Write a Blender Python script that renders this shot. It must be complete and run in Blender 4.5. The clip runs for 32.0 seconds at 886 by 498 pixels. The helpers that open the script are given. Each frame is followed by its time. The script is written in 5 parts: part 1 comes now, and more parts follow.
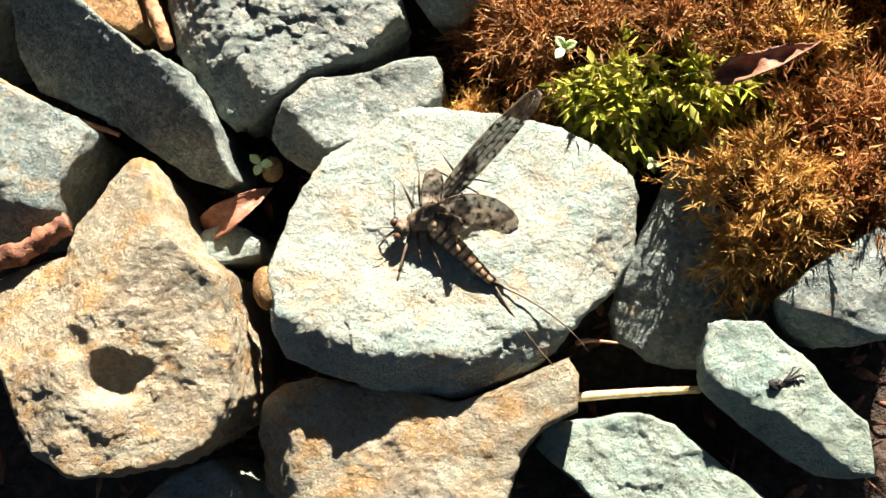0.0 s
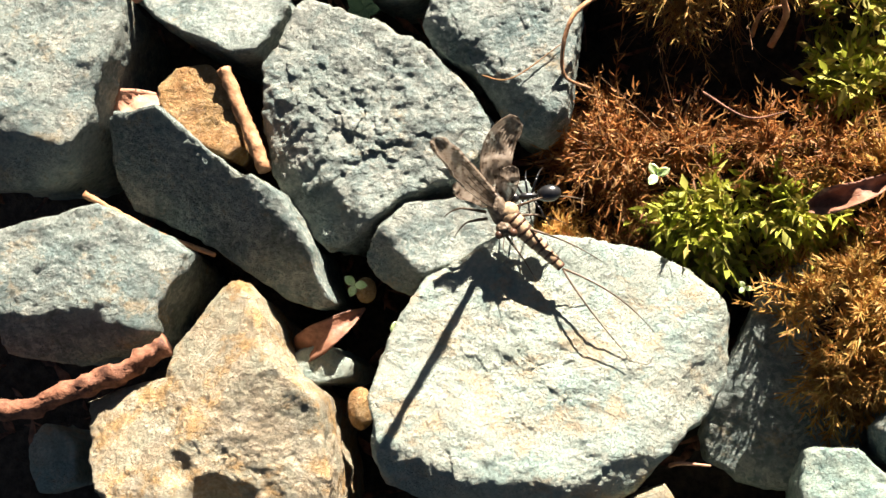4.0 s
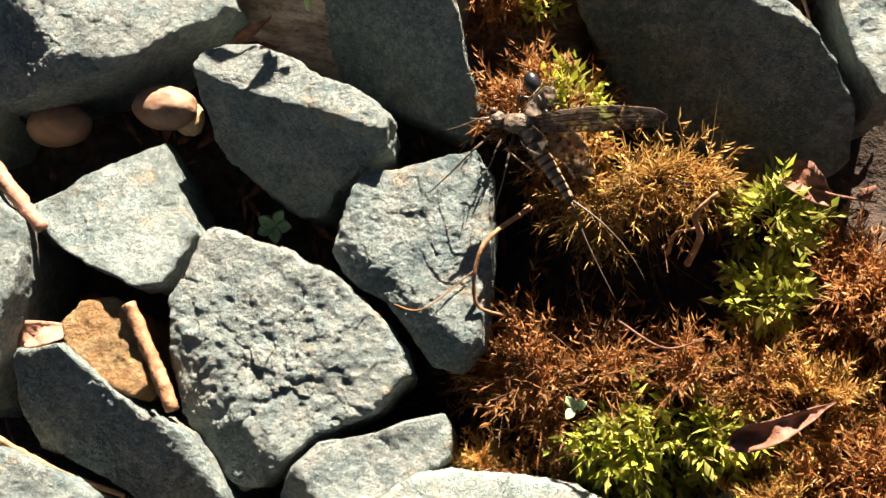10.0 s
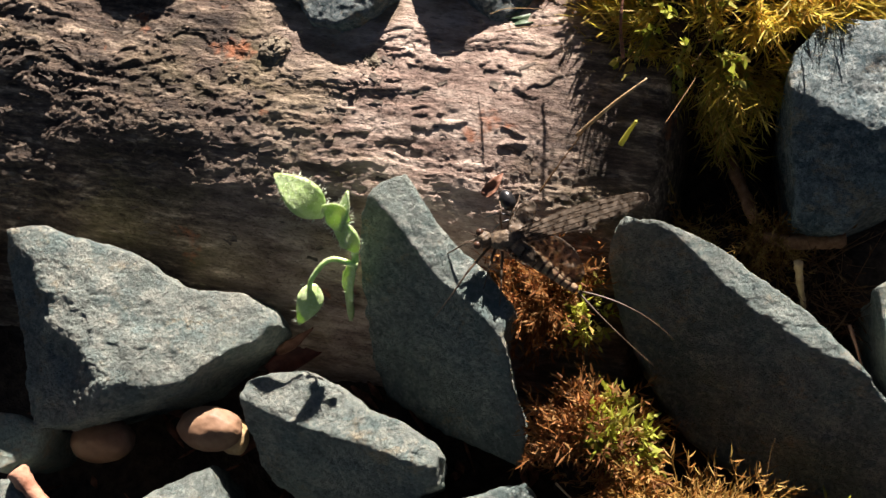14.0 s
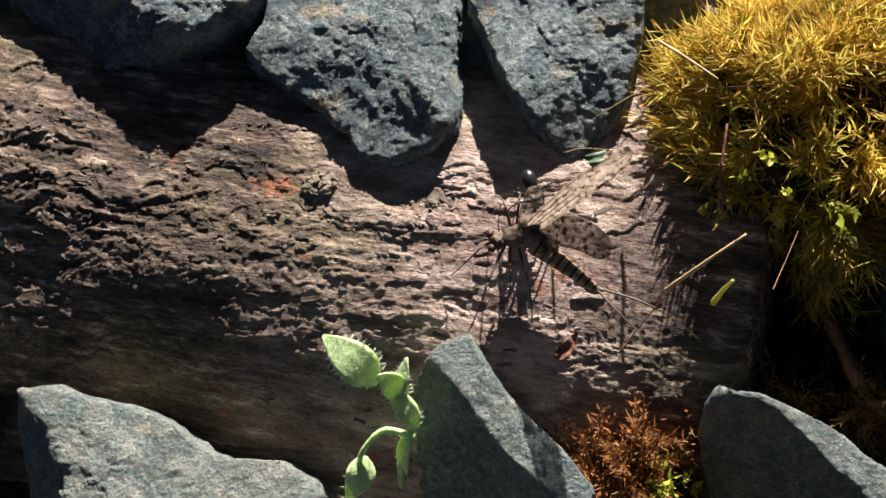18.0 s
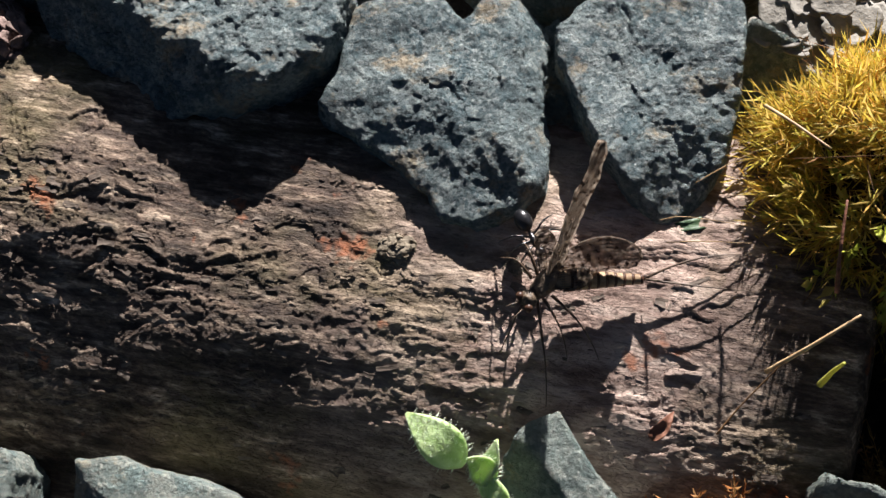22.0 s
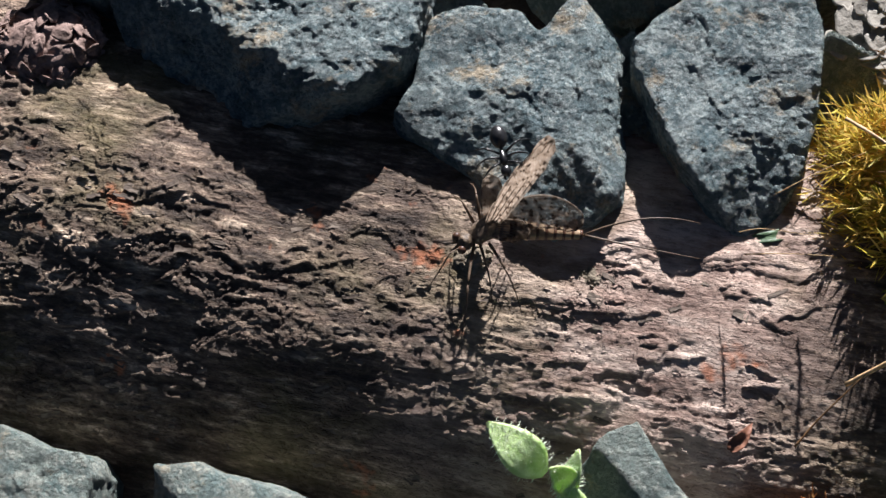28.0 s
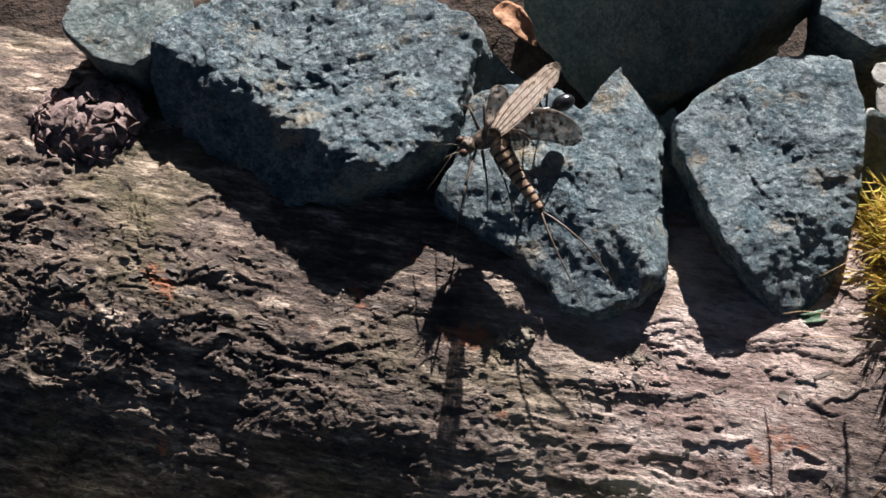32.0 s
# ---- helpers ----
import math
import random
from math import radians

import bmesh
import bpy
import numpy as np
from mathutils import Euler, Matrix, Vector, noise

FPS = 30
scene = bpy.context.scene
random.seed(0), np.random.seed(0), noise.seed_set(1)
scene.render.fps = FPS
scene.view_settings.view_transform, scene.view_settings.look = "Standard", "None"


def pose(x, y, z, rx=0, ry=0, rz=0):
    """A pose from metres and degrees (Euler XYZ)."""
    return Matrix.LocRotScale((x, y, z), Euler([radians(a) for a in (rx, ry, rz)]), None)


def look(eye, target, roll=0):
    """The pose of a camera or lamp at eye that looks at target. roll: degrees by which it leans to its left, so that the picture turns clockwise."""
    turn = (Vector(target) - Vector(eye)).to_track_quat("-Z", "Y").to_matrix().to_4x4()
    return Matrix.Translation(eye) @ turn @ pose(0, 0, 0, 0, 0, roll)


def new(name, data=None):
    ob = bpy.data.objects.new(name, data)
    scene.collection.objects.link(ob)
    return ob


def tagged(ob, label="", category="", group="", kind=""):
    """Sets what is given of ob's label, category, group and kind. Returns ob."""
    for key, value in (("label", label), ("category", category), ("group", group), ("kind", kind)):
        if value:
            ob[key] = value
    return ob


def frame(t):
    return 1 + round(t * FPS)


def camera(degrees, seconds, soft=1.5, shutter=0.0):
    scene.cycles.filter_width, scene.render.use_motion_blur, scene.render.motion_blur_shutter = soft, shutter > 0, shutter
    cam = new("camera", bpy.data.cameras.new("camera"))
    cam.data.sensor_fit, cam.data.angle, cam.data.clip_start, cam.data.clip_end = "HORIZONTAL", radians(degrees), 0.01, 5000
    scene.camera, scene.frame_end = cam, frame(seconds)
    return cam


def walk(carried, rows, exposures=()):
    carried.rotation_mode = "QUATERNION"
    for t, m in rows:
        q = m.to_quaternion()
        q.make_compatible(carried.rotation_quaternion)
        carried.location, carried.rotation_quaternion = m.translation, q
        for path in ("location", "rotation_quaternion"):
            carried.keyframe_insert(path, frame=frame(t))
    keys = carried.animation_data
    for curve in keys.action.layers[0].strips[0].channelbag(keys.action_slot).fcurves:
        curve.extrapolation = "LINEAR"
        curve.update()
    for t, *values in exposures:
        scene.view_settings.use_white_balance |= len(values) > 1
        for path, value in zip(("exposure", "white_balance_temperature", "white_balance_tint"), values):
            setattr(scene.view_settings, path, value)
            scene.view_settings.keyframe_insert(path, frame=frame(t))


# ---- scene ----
cam = camera(38.4, 32.0, soft=1.45)
METRES, EYE, TILT, LEAN, TURN = 0.168, 0.167, -84.0, 7.0, 0.0
ROWS = [
    (0.0, 0.0, 0.0, 0.0, 0.0, 0.0, -0.0),
    (0.5, -0.0119, 0.0009, -0.0037, 0.12, 0.41, -0.04),
    (1.0, -0.0235, 0.0016, 0.0007, 0.19, 0.71, -0.1),
    (1.5, -0.0303, -0.0006, 0.0052, 0.3, 0.96, -0.12),
    (2.0, -0.0316, 0.0009, -0.0027, 0.34, 1.07, -0.23),
    (2.5, -0.0274, -0.0045, 0.0177, 0.36, 1.21, -0.22),
    (3.0, -0.0377, -0.0052, 0.0253, 0.43, 1.53, -0.18),
    (3.5, -0.0505, -0.0108, 0.0404, 0.66, 1.85, -0.15),
    (5.5, -0.0636, -0.0146, 0.0695, 0.8, 2.4, -0.02),
    (6.0, -0.0752, -0.0157, 0.065, 0.98, 2.26, -0.01),
    (6.5, -0.0821, -0.0159, 0.0649, 1.12, 2.18, 0.02),
    (7.0, -0.0876, -0.0144, 0.063, 1.05, 1.92, 0.04),
    (7.5, -0.0686, -0.0151, 0.088, 0.92, 2.25, 0.16),
    (8.0, -0.0502, -0.0033, 0.116, 0.53, 3.04, 0.58),
    (8.5, -0.03, 0.0045, 0.1455, -0.13, 3.66, 1.16),
    (9.0, -0.0216, 0.0039, 0.165, -0.28, 3.9, 1.56),
    (9.5, -0.0213, 0.0031, 0.1709, -0.3, 4.0, 1.72),
    (10.0, -0.0097, 0.0039, 0.1894, -0.32, 4.16, 1.84),
    (10.5, -0.0106, 0.0033, 0.2423, -0.48, 4.9, 2.1),
    (11.0, -0.0123, 0.0, 0.2662, -0.29, 5.49, 2.29),
    (11.5, -0.0138, 0.011, 0.2775, -0.3, 5.82, 2.45),
    (12.0, -0.0112, 0.0105, 0.3108, -0.35, 6.08, 2.61),
    (12.5, -0.006, 0.0121, 0.3237, -0.53, 6.47, 2.7),
    (13.0, -0.0118, 0.0051, 0.3441, -0.62, 7.09, 2.76),
    (13.5, -0.021, -0.0018, 0.3593, -0.31, 7.7, 2.75),
    (14.0, -0.0355, -0.013, 0.3706, -0.05, 8.2, 2.68),
    (14.5, -0.0387, -0.0128, 0.3843, 0.18, 8.63, 2.61),
    (16.5, -0.0583, 0.0024, 0.4208, -0.1, 10.16, 2.36),
    (17.0, -0.0671, 0.0113, 0.4271, -0.04, 10.27, 2.41),
    (17.5, -0.0751, 0.033, 0.473, -0.02, 10.96, 2.55),
    (18.0, -0.0856, 0.0804, 0.4734, -0.64, 10.07, 2.5),
    (18.5, -0.1091, 0.12, 0.5054, -1.42, 9.73, 2.4),
    (19.0, -0.1172, 0.132, 0.5074, -1.62, 9.3, 2.22),
    (19.5, -0.1292, 0.1313, 0.5104, -1.6, 9.56, 2.09),
    (20.0, -0.1304, 0.1297, 0.5171, -1.54, 9.89, 2.0),
    (20.5, -0.1366, 0.1306, 0.5182, -1.44, 9.85, 1.92),
    (21.0, -0.1342, 0.1404, 0.5154, -1.71, 9.72, 1.86),
    (21.5, -0.1329, 0.1314, 0.5264, -1.66, 10.12, 1.79),
    (22.0, -0.1469, 0.1229, 0.5261, -1.21, 10.3, 1.62),
    (22.5, -0.1562, 0.1162, 0.5282, -0.86, 10.65, 1.51),
    (23.0, -0.1594, 0.1154, 0.5315, -0.76, 10.85, 1.44),
    (23.5, -0.1478, 0.1163, 0.5381, -0.96, 10.87, 1.42),
    (24.0, -0.153, 0.1135, 0.54, -1.04, 11.1, 1.33),
    (24.5, -0.1607, 0.1141, 0.5353, -0.83, 11.01, 1.22),
    (25.0, -0.1752, 0.1203, 0.5295, -0.78, 10.97, 1.1),
    (25.5, -0.1782, 0.1197, 0.5303, -0.67, 10.76, 1.1),
    (27.5, -0.1818, 0.1247, 0.5256, -0.84, 10.63, 1.03),
    (28.0, -0.1891, 0.1194, 0.5279, -0.63, 10.64, 1.02),
    (28.5, -0.1847, 0.1245, 0.5273, -0.6, 10.59, 1.01),
    (29.0, -0.1777, 0.1211, 0.5415, -0.82, 10.64, 1.03),
    (29.5, -0.1906, 0.1224, 0.5342, -0.63, 10.76, 0.9),
    (30.0, -0.2071, 0.1191, 0.5334, -0.32, 10.47, 0.82),
    (30.5, -0.212, 0.1206, 0.5352, -0.13, 10.5, 0.79),
    (31.0, -0.209, 0.1151, 0.5504, -0.21, 10.98, 0.89),
    (31.5, -0.207, 0.1118, 0.5638, -0.18, 11.36, 1.07),
    (32.0, -0.2113, 0.1112, 0.5668, -0.14, 11.72, 1.23),
]
walk(cam, [(t, pose(0, 0, EYE, TILT, LEAN, TURN) @ pose(METRES * x, METRES * y, METRES * z, 90 + pitch, roll, yaw)) for t, x, y, z, yaw, pitch, roll in ROWS],
     exposures=[(0, 1.38, 6500, 13), (6, 1.34, 6500, 13), (8, 1.32, 6550, 14), (9, 1.38, 6600, 15), (11, 1.16, 6600, 16), (13, 0.76, 6400, 17), (17, 0.46, 6080, 16), (25, 0.34, 5680, 15), (32, 0.33, 5550, 16)])

# ---- light ----
world = bpy.data.worlds.new("sky")
scene.world = world
world.use_nodes = True
SUN_AZ, SUN_EL = 75.0, 20.5          # degrees: from +x towards +y, and above the ground
sky = world.node_tree.nodes.new("ShaderNodeTexSky")
sky.sky_type, sky.sun_disc = "NISHITA", False
sky.sun_elevation, sky.sun_rotation = radians(SUN_EL), radians(90 - SUN_AZ)
back = world.node_tree.nodes["Background"]
back.inputs["Strength"].default_value = 0.02
world.node_tree.links.new(sky.outputs["Color"], back.inputs["Color"])
sun = new("sun", bpy.data.lights.new("sun", "SUN"))
sun.data.energy, sun.data.angle, sun.data.color = 10.0, radians(0.55), (1.0, 0.91, 0.77)
sx, sy, sz = (math.cos(radians(SUN_EL)) * math.cos(radians(SUN_AZ)), math.cos(radians(SUN_EL)) * math.sin(radians(SUN_AZ)), math.sin(radians(SUN_EL)))
sun.matrix_world = look((sx, sy, sz), (0, 0, 0))


# ---- materials ----
def nodes_of(name):
    m = bpy.data.materials.new(name)
    m.use_nodes = True
    nt = m.node_tree
    return m, nt, nt.nodes["Principled BSDF"]


def add(nt, kind, **values):
    n = nt.nodes.new(kind)
    for k, v in values.items():
        n.inputs[k.replace("_", " ")].default_value = v
    return n


def ramp(nt, fac, stops):
    r = nt.nodes.new("ShaderNodeValToRGB")
    el = r.color_ramp.elements
    while len(el) < len(stops):
        el.new(0.5)
    for e, (p, c) in zip(el, stops):
        e.position = p
        e.color = (*c, 1) if len(c) == 3 else c
    nt.links.new(fac, r.inputs["Fac"])
    return r.outputs["Color"]


def mix(nt, fac, a, b, kind="MIX"):
    n = nt.nodes.new("ShaderNodeMix")
    n.data_type, n.blend_type = "RGBA", kind
    for s, v in ((n.inputs["Factor"], fac), (n.inputs["A"], a), (n.inputs["B"], b)):
        if hasattr(v, "is_linked"):
            nt.links.new(v, s)
        else:
            s.default_value = v if isinstance(v, float) else (*v, 1)
    return n.outputs["Result"]


def place_of(nt):
    """Object coordinates, moved by a random step for each object."""
    tc, info = nt.nodes.new("ShaderNodeTexCoord"), nt.nodes.new("ShaderNodeObjectInfo")
    mul = nt.nodes.new("ShaderNodeVectorMath")
    mul.operation = "MULTIPLY_ADD"
    nt.links.new(info.outputs["Random"], mul.inputs[0])
    mul.inputs[1].default_value = (3.1, 5.7, 4.3)
    nt.links.new(tc.outputs["Object"], mul.inputs[2])
    return mul.outputs[0]


def noise_of(nt, place, scale, detail=4.0, rough=0.6, stretch=None):
    if stretch:
        mp = nt.nodes.new("ShaderNodeMapping")
        mp.inputs["Scale"].default_value = stretch[:3]
        if len(stretch) > 3:
            mp.inputs["Rotation"].default_value = [radians(a) for a in stretch[3:]]
        nt.links.new(place, mp.inputs["Vector"])
        place = mp.outputs["Vector"]
    n = add(nt, "ShaderNodeTexNoise", Scale=scale, Detail=detail, Roughness=rough)
    nt.links.new(place, n.inputs["Vector"])
    return n.outputs["Fac"]


def bump(nt, bsdf, height, dist, strength=1.0):
    b = add(nt, "ShaderNodeBump", Strength=strength, Distance=dist)
    nt.links.new(height, b.inputs["Height"])
    if bsdf.inputs["Normal"].is_linked:
        nt.links.new(bsdf.inputs["Normal"].links[0].from_socket, b.inputs["Normal"])
    nt.links.new(b.outputs["Normal"], bsdf.inputs["Normal"])


def crystals(nt, place, scale, warp=0.35):
    """Grains: a random tone for each cell, and how near a point lies to the cell's edge."""
    n = add(nt, "ShaderNodeTexNoise", Scale=scale * 1.7, Detail=2.0)
    nt.links.new(place, n.inputs["Vector"])
    shift = nt.nodes.new("ShaderNodeVectorMath")
    shift.operation = "MULTIPLY_ADD"
    nt.links.new(n.outputs["Color"], shift.inputs[0])
    shift.inputs[1].default_value = (warp / scale,) * 3
    nt.links.new(place, shift.inputs[2])
    v = add(nt, "ShaderNodeTexVoronoi", Scale=scale)
    nt.links.new(shift.outputs[0], v.inputs["Vector"])
    tone = nt.nodes.new("ShaderNodeSeparateColor")
    nt.links.new(v.outputs["Color"], tone.inputs[0])
    return tone.outputs[0], v.outputs["Distance"]


def stone_material(name, main, second, pale, warm, warmth, speck, spec=0.35, pales=0.58):
    m, nt, s = nodes_of(name)
    p = place_of(nt)
    big = noise_of(nt, p, 85.0, 5.0, 0.65)
    mid = noise_of(nt, p, 330.0, 6.0, 0.75)
    fine = noise_of(nt, p, 2200.0, 3.0, 0.7)
    grain, edge = crystals(nt, p, 2100.0, 1.0)
    coarse, rim = crystals(nt, p, 800.0, 1.6)
    col = ramp(nt, big, [(0.36, main), (0.6, second)])
    hue = noise_of(nt, p, 190.0, 5.0, 0.7)
    col = mix(nt, ramp(nt, hue, [(0.45, (0, 0, 0)), (0.62, (0.55,) * 3)]), col, (main[0] * 0.85, main[1] * 1.12, main[2] * 1.22))
    patch = noise_of(nt, p, 260.0, 7.0, 0.72)
    pick = mix(nt, 0.72, mix(nt, 0.5, coarse, grain), patch)
    col = mix(nt, ramp(nt, pick, [(pales - 0.08, (0, 0, 0)), (pales + 0.09, (0.7,) * 3)]), col, pale)
    teal = noise_of(nt, p, 150.0, 6.0, 0.75)
    col = mix(nt, ramp(nt, teal, [(0.52, (0, 0, 0)), (0.62, (0.6,) * 3)]), col, tuple(0.5 * a + 0.5 * b for a, b in zip((main[0] * 0.8, main[1] * 1.15, main[2] * 1.2), pale)))
    w = noise_of(nt, p, 130.0, 7.0, 0.78, (1.0, 1.4, 1.0, 40, 10, 80))
    col = mix(nt, ramp(nt, w, [(warmth, (0, 0, 0)), (warmth + 0.10, (0.9,) * 3)]), col, warm)
    dark = tuple(c * 0.42 for c in main)
    col = mix(nt, ramp(nt, pick, [(0.34, (0.7 * speck,) * 3), (0.43, (0, 0, 0))]), col, dark)
    col = mix(nt, ramp(nt, mid, [(0.34, (0.6 * speck,) * 3), (0.45, (0, 0, 0))]), col, dark)
    col = mix(nt, 1.0, col, ramp(nt, fine, [(0.3, (0.86,) * 3), (0.7, (1.14,) * 3)]), "MULTIPLY")
    nt.links.new(col, s.inputs["Base Color"])
    nt.links.new(ramp(nt, grain, [(0.2, (0.9,) * 3), (0.9, (0.42,) * 3)]), s.inputs["Roughness"])
    s.inputs["Specular IOR Level"].default_value = spec
    crumb = noise_of(nt, p, 1250.0, 5.0, 0.7)
    fibre = noise_of(nt, p, 760.0, 6.0, 0.72, (1.0, 2.4, 1.6, 10, 25, 35))
    bump(nt, s, mid, 0.0004, 1.0)
    bump(nt, s, fibre, 0.0012, 1.0)
    bump(nt, s, crumb, 0.0009, 1.0)
    bump(nt, s, fine, 0.0002, 0.8)
    return m


STONE_GREEN = stone_material("green stone", (0.27, 0.34, 0.29), (0.36, 0.42, 0.34), (0.48, 0.52, 0.43), (0.44, 0.39, 0.27), 0.62, 0.5)
STONE_PALE = stone_material("pale stone", (0.31, 0.365, 0.32), (0.41, 0.43, 0.36), (0.53, 0.52, 0.43), (0.48, 0.39, 0.26), 0.52, 0.5)
STONE_TAN = stone_material("tan stone", (0.34, 0.285, 0.20), (0.43, 0.345, 0.23), (0.54, 0.48, 0.37), (0.44, 0.27, 0.11), 0.50, 0.6)
STONE_GREY = stone_material("grey stone", (0.195, 0.232, 0.212), (0.29, 0.32, 0.285), (0.46, 0.46, 0.39), (0.42, 0.36, 0.25), 0.56, 0.7, 0.4, 0.55)
STONE_BLUE = stone_material("blue-grey stone", (0.10, 0.142, 0.152), (0.165, 0.21, 0.215), (0.46, 0.52, 0.50), (0.44, 0.36, 0.24), 0.54, 0.75, 0.5, 0.55)
STONE_DARK = stone_material("dark green stone", (0.145, 0.185, 0.17), (0.235, 0.27, 0.24), (0.45, 0.47, 0.41), (0.40, 0.32, 0.20), 0.56, 0.5, 0.6, 0.56)
STONE_OCHRE = stone_material("ochre stone", (0.36, 0.19, 0.07), (0.44, 0.26, 0.11), (0.50, 0.34, 0.18), (0.32, 0.14, 0.04), 0.55, 0.6)


def plain_material(name, a, b, scale=400.0, rough=0.7, rise=0.0002, spec=0.3, stretch=None, through_light=0.0, island=0.0):
    """Two tones mixed by noise, with fine relief; island: how far each separate piece strays in tone."""
    m, nt, s = nodes_of(name)
    p = place_of(nt)
    n = noise_of(nt, p, scale, 4.0, 0.65, stretch)
    col = ramp(nt, n, [(0.35, a), (0.65, b)])
    if island:
        geo = nt.nodes.new("ShaderNodeNewGeometry")
        tone = ramp(nt, geo.outputs["Random Per Island"], [(0.0, (1 - island,) * 3), (1.0, (1 + island,) * 3)])
        col = mix(nt, 1.0, col, tone, "MULTIPLY")
    nt.links.new(col, s.inputs["Base Color"])
    s.inputs["Roughness"].default_value, s.inputs["Specular IOR Level"].default_value = rough, spec
    if through_light:
        s.inputs["Subsurface Weight"].default_value = through_light
        s.inputs["Subsurface Radius"].default_value = (0.002, 0.0025, 0.001)
        s.inputs["Subsurface Scale"].default_value = 0.4
    if rise:
        bump(nt, s, n, rise)
    return m


def tuft_material(name, tones, rough=0.6, glow=0.35):
    """Leaflets and threads: every island takes its own tone; light passes through them."""
    m, nt, s = nodes_of(name)
    geo = nt.nodes.new("ShaderNodeNewGeometry")
    col = ramp(nt, geo.outputs["Random Per Island"], [(i / (len(tones) - 1), c) for i, c in enumerate(tones)])
    p = place_of(nt)
    patch = noise_of(nt, p, 160.0, 3.0, 0.6)
    col = mix(nt, 1.0, col, ramp(nt, patch, [(0.3, (0.55,) * 3), (0.7, (1.25,) * 3)]), "MULTIPLY")
    nt.links.new(col, s.inputs["Base Color"])
    s.inputs["Roughness"].default_value, s.inputs["Specular IOR Level"].default_value = rough, 0.25
    tr = nt.nodes.new("ShaderNodeBsdfTranslucent")
    nt.links.new(col, tr.inputs["Color"])
    mx = nt.nodes.new("ShaderNodeMixShader")
    mx.inputs[0].default_value = glow
    nt.links.new(s.outputs[0], mx.inputs[1])
    nt.links.new(tr.outputs[0], mx.inputs[2])
    nt.links.new(mx.outputs[0], nt.nodes["Material Output"].inputs["Surface"])
    return m


SOIL = plain_material("soil", (0.03, 0.021, 0.015), (0.08, 0.055, 0.038), 600.0, 0.95, 0.001)
PEAT = plain_material("peat", (0.022, 0.013, 0.008), (0.07, 0.036, 0.018), 900.0, 0.95, 0.0008)
MOSS_GREEN = tuft_material("green moss", [(0.26, 0.30, 0.03), (0.50, 0.54, 0.06), (0.36, 0.38, 0.05), (0.62, 0.60, 0.14), (0.46, 0.34, 0.09), (0.2, 0.25, 0.03)])
MOSS_RUST = tuft_material("rusty dry moss", [(0.34, 0.125, 0.035), (0.48, 0.21, 0.06), (0.17, 0.06, 0.025), (0.55, 0.32, 0.12), (0.40, 0.16, 0.045)])
MOSS_TAN = tuft_material("straw-coloured dry moss", [(0.46, 0.24, 0.06), (0.60, 0.38, 0.12), (0.36, 0.16, 0.04), (0.58, 0.42, 0.11)])
MOSS_GOLD = tuft_material("golden star moss", [(0.72, 0.54, 0.06), (0.86, 0.66, 0.12), (0.50, 0.44, 0.05), (0.90, 0.70, 0.20), (0.68, 0.38, 0.08), (0.70, 0.62, 0.10)], 0.5, 0.45)
THREAD = tuft_material("dry threads", [(0.18, 0.08, 0.035), (0.32, 0.18, 0.08), (0.10, 0.05, 0.025)], 0.6, 0.15)

# ---- mesh tools, lengths in millimetres ----
MM = 0.001


def link(name, verts, faces, material, parent=None, label="", origin=(0, 0, 0), smooth=True):
    """One mesh object from arrays; verts are given in millimetres round origin."""
    me = bpy.data.meshes.new(name)
    v = np.asarray(verts, dtype=np.float32) * MM
    if isinstance(faces, np.ndarray):
        k, n = faces.shape[1], len(faces)
        me.vertices.add(len(v))
        me.vertices.foreach_set("co", v.ravel())
        me.loops.add(n * k)
        me.loops.foreach_set("vertex_index", faces.astype(np.int32).ravel())
        me.polygons.add(n)
        me.polygons.foreach_set("loop_start", np.arange(0, n * k, k, dtype=np.int32))
        me.polygons.foreach_set("loop_total", np.full(n, k, dtype=np.int32))
        me.update(calc_edges=True)
    else:
        me.from_pydata(v.tolist(), [], faces)
    me.polygons.foreach_set("use_smooth", np.full(len(me.polygons), smooth))
    me.materials.append(material)
    ob = new(name, me)
    ob.location = [c * MM for c in origin]
    if parent is not None:
        ob.parent = parent
    if label:
        tagged(ob, label)
    return ob


def hashed(ix, iy, iz, seed):
    h = (ix * 374761393 + iy * 668265263 + iz * 2147483647 + seed * 144665) & 0xFFFFFFFF
    h = ((h ^ (h >> 13)) * 1274126177) & 0xFFFFFFFF
    h = ((h ^ (h >> 16)) * 2246822519) & 0xFFFFFFFF
    return (h >> 8) / float(1 << 24)


def value_noise(p, seed=0):
    """Smooth noise from -1 to 1 at the rows of p."""
    i = np.floor(p).astype(np.int64)
    f = p - i
    f = f * f * f * (f * (f * 6 - 15) + 10)
    total = 0
    for a in (0, 1):
        for b in (0, 1):
            for c in (0, 1):
                w = (f[:, 0] if a else 1 - f[:, 0]) * (f[:, 1] if b else 1 - f[:, 1]) * (f[:, 2] if c else 1 - f[:, 2])
                total = total + w * hashed(i[:, 0] + a, i[:, 1] + b, i[:, 2] + c, seed)
    return total * 2 - 1


def fbm(p, octaves, seed=0, gain=0.5):
    total, amp = 0, 1.0
    for k in range(octaves):
        total = total + amp * value_noise(p * 2.03 ** k + 17.3 * k, seed + k)
        amp *= gain
    return total


BALLS = {}


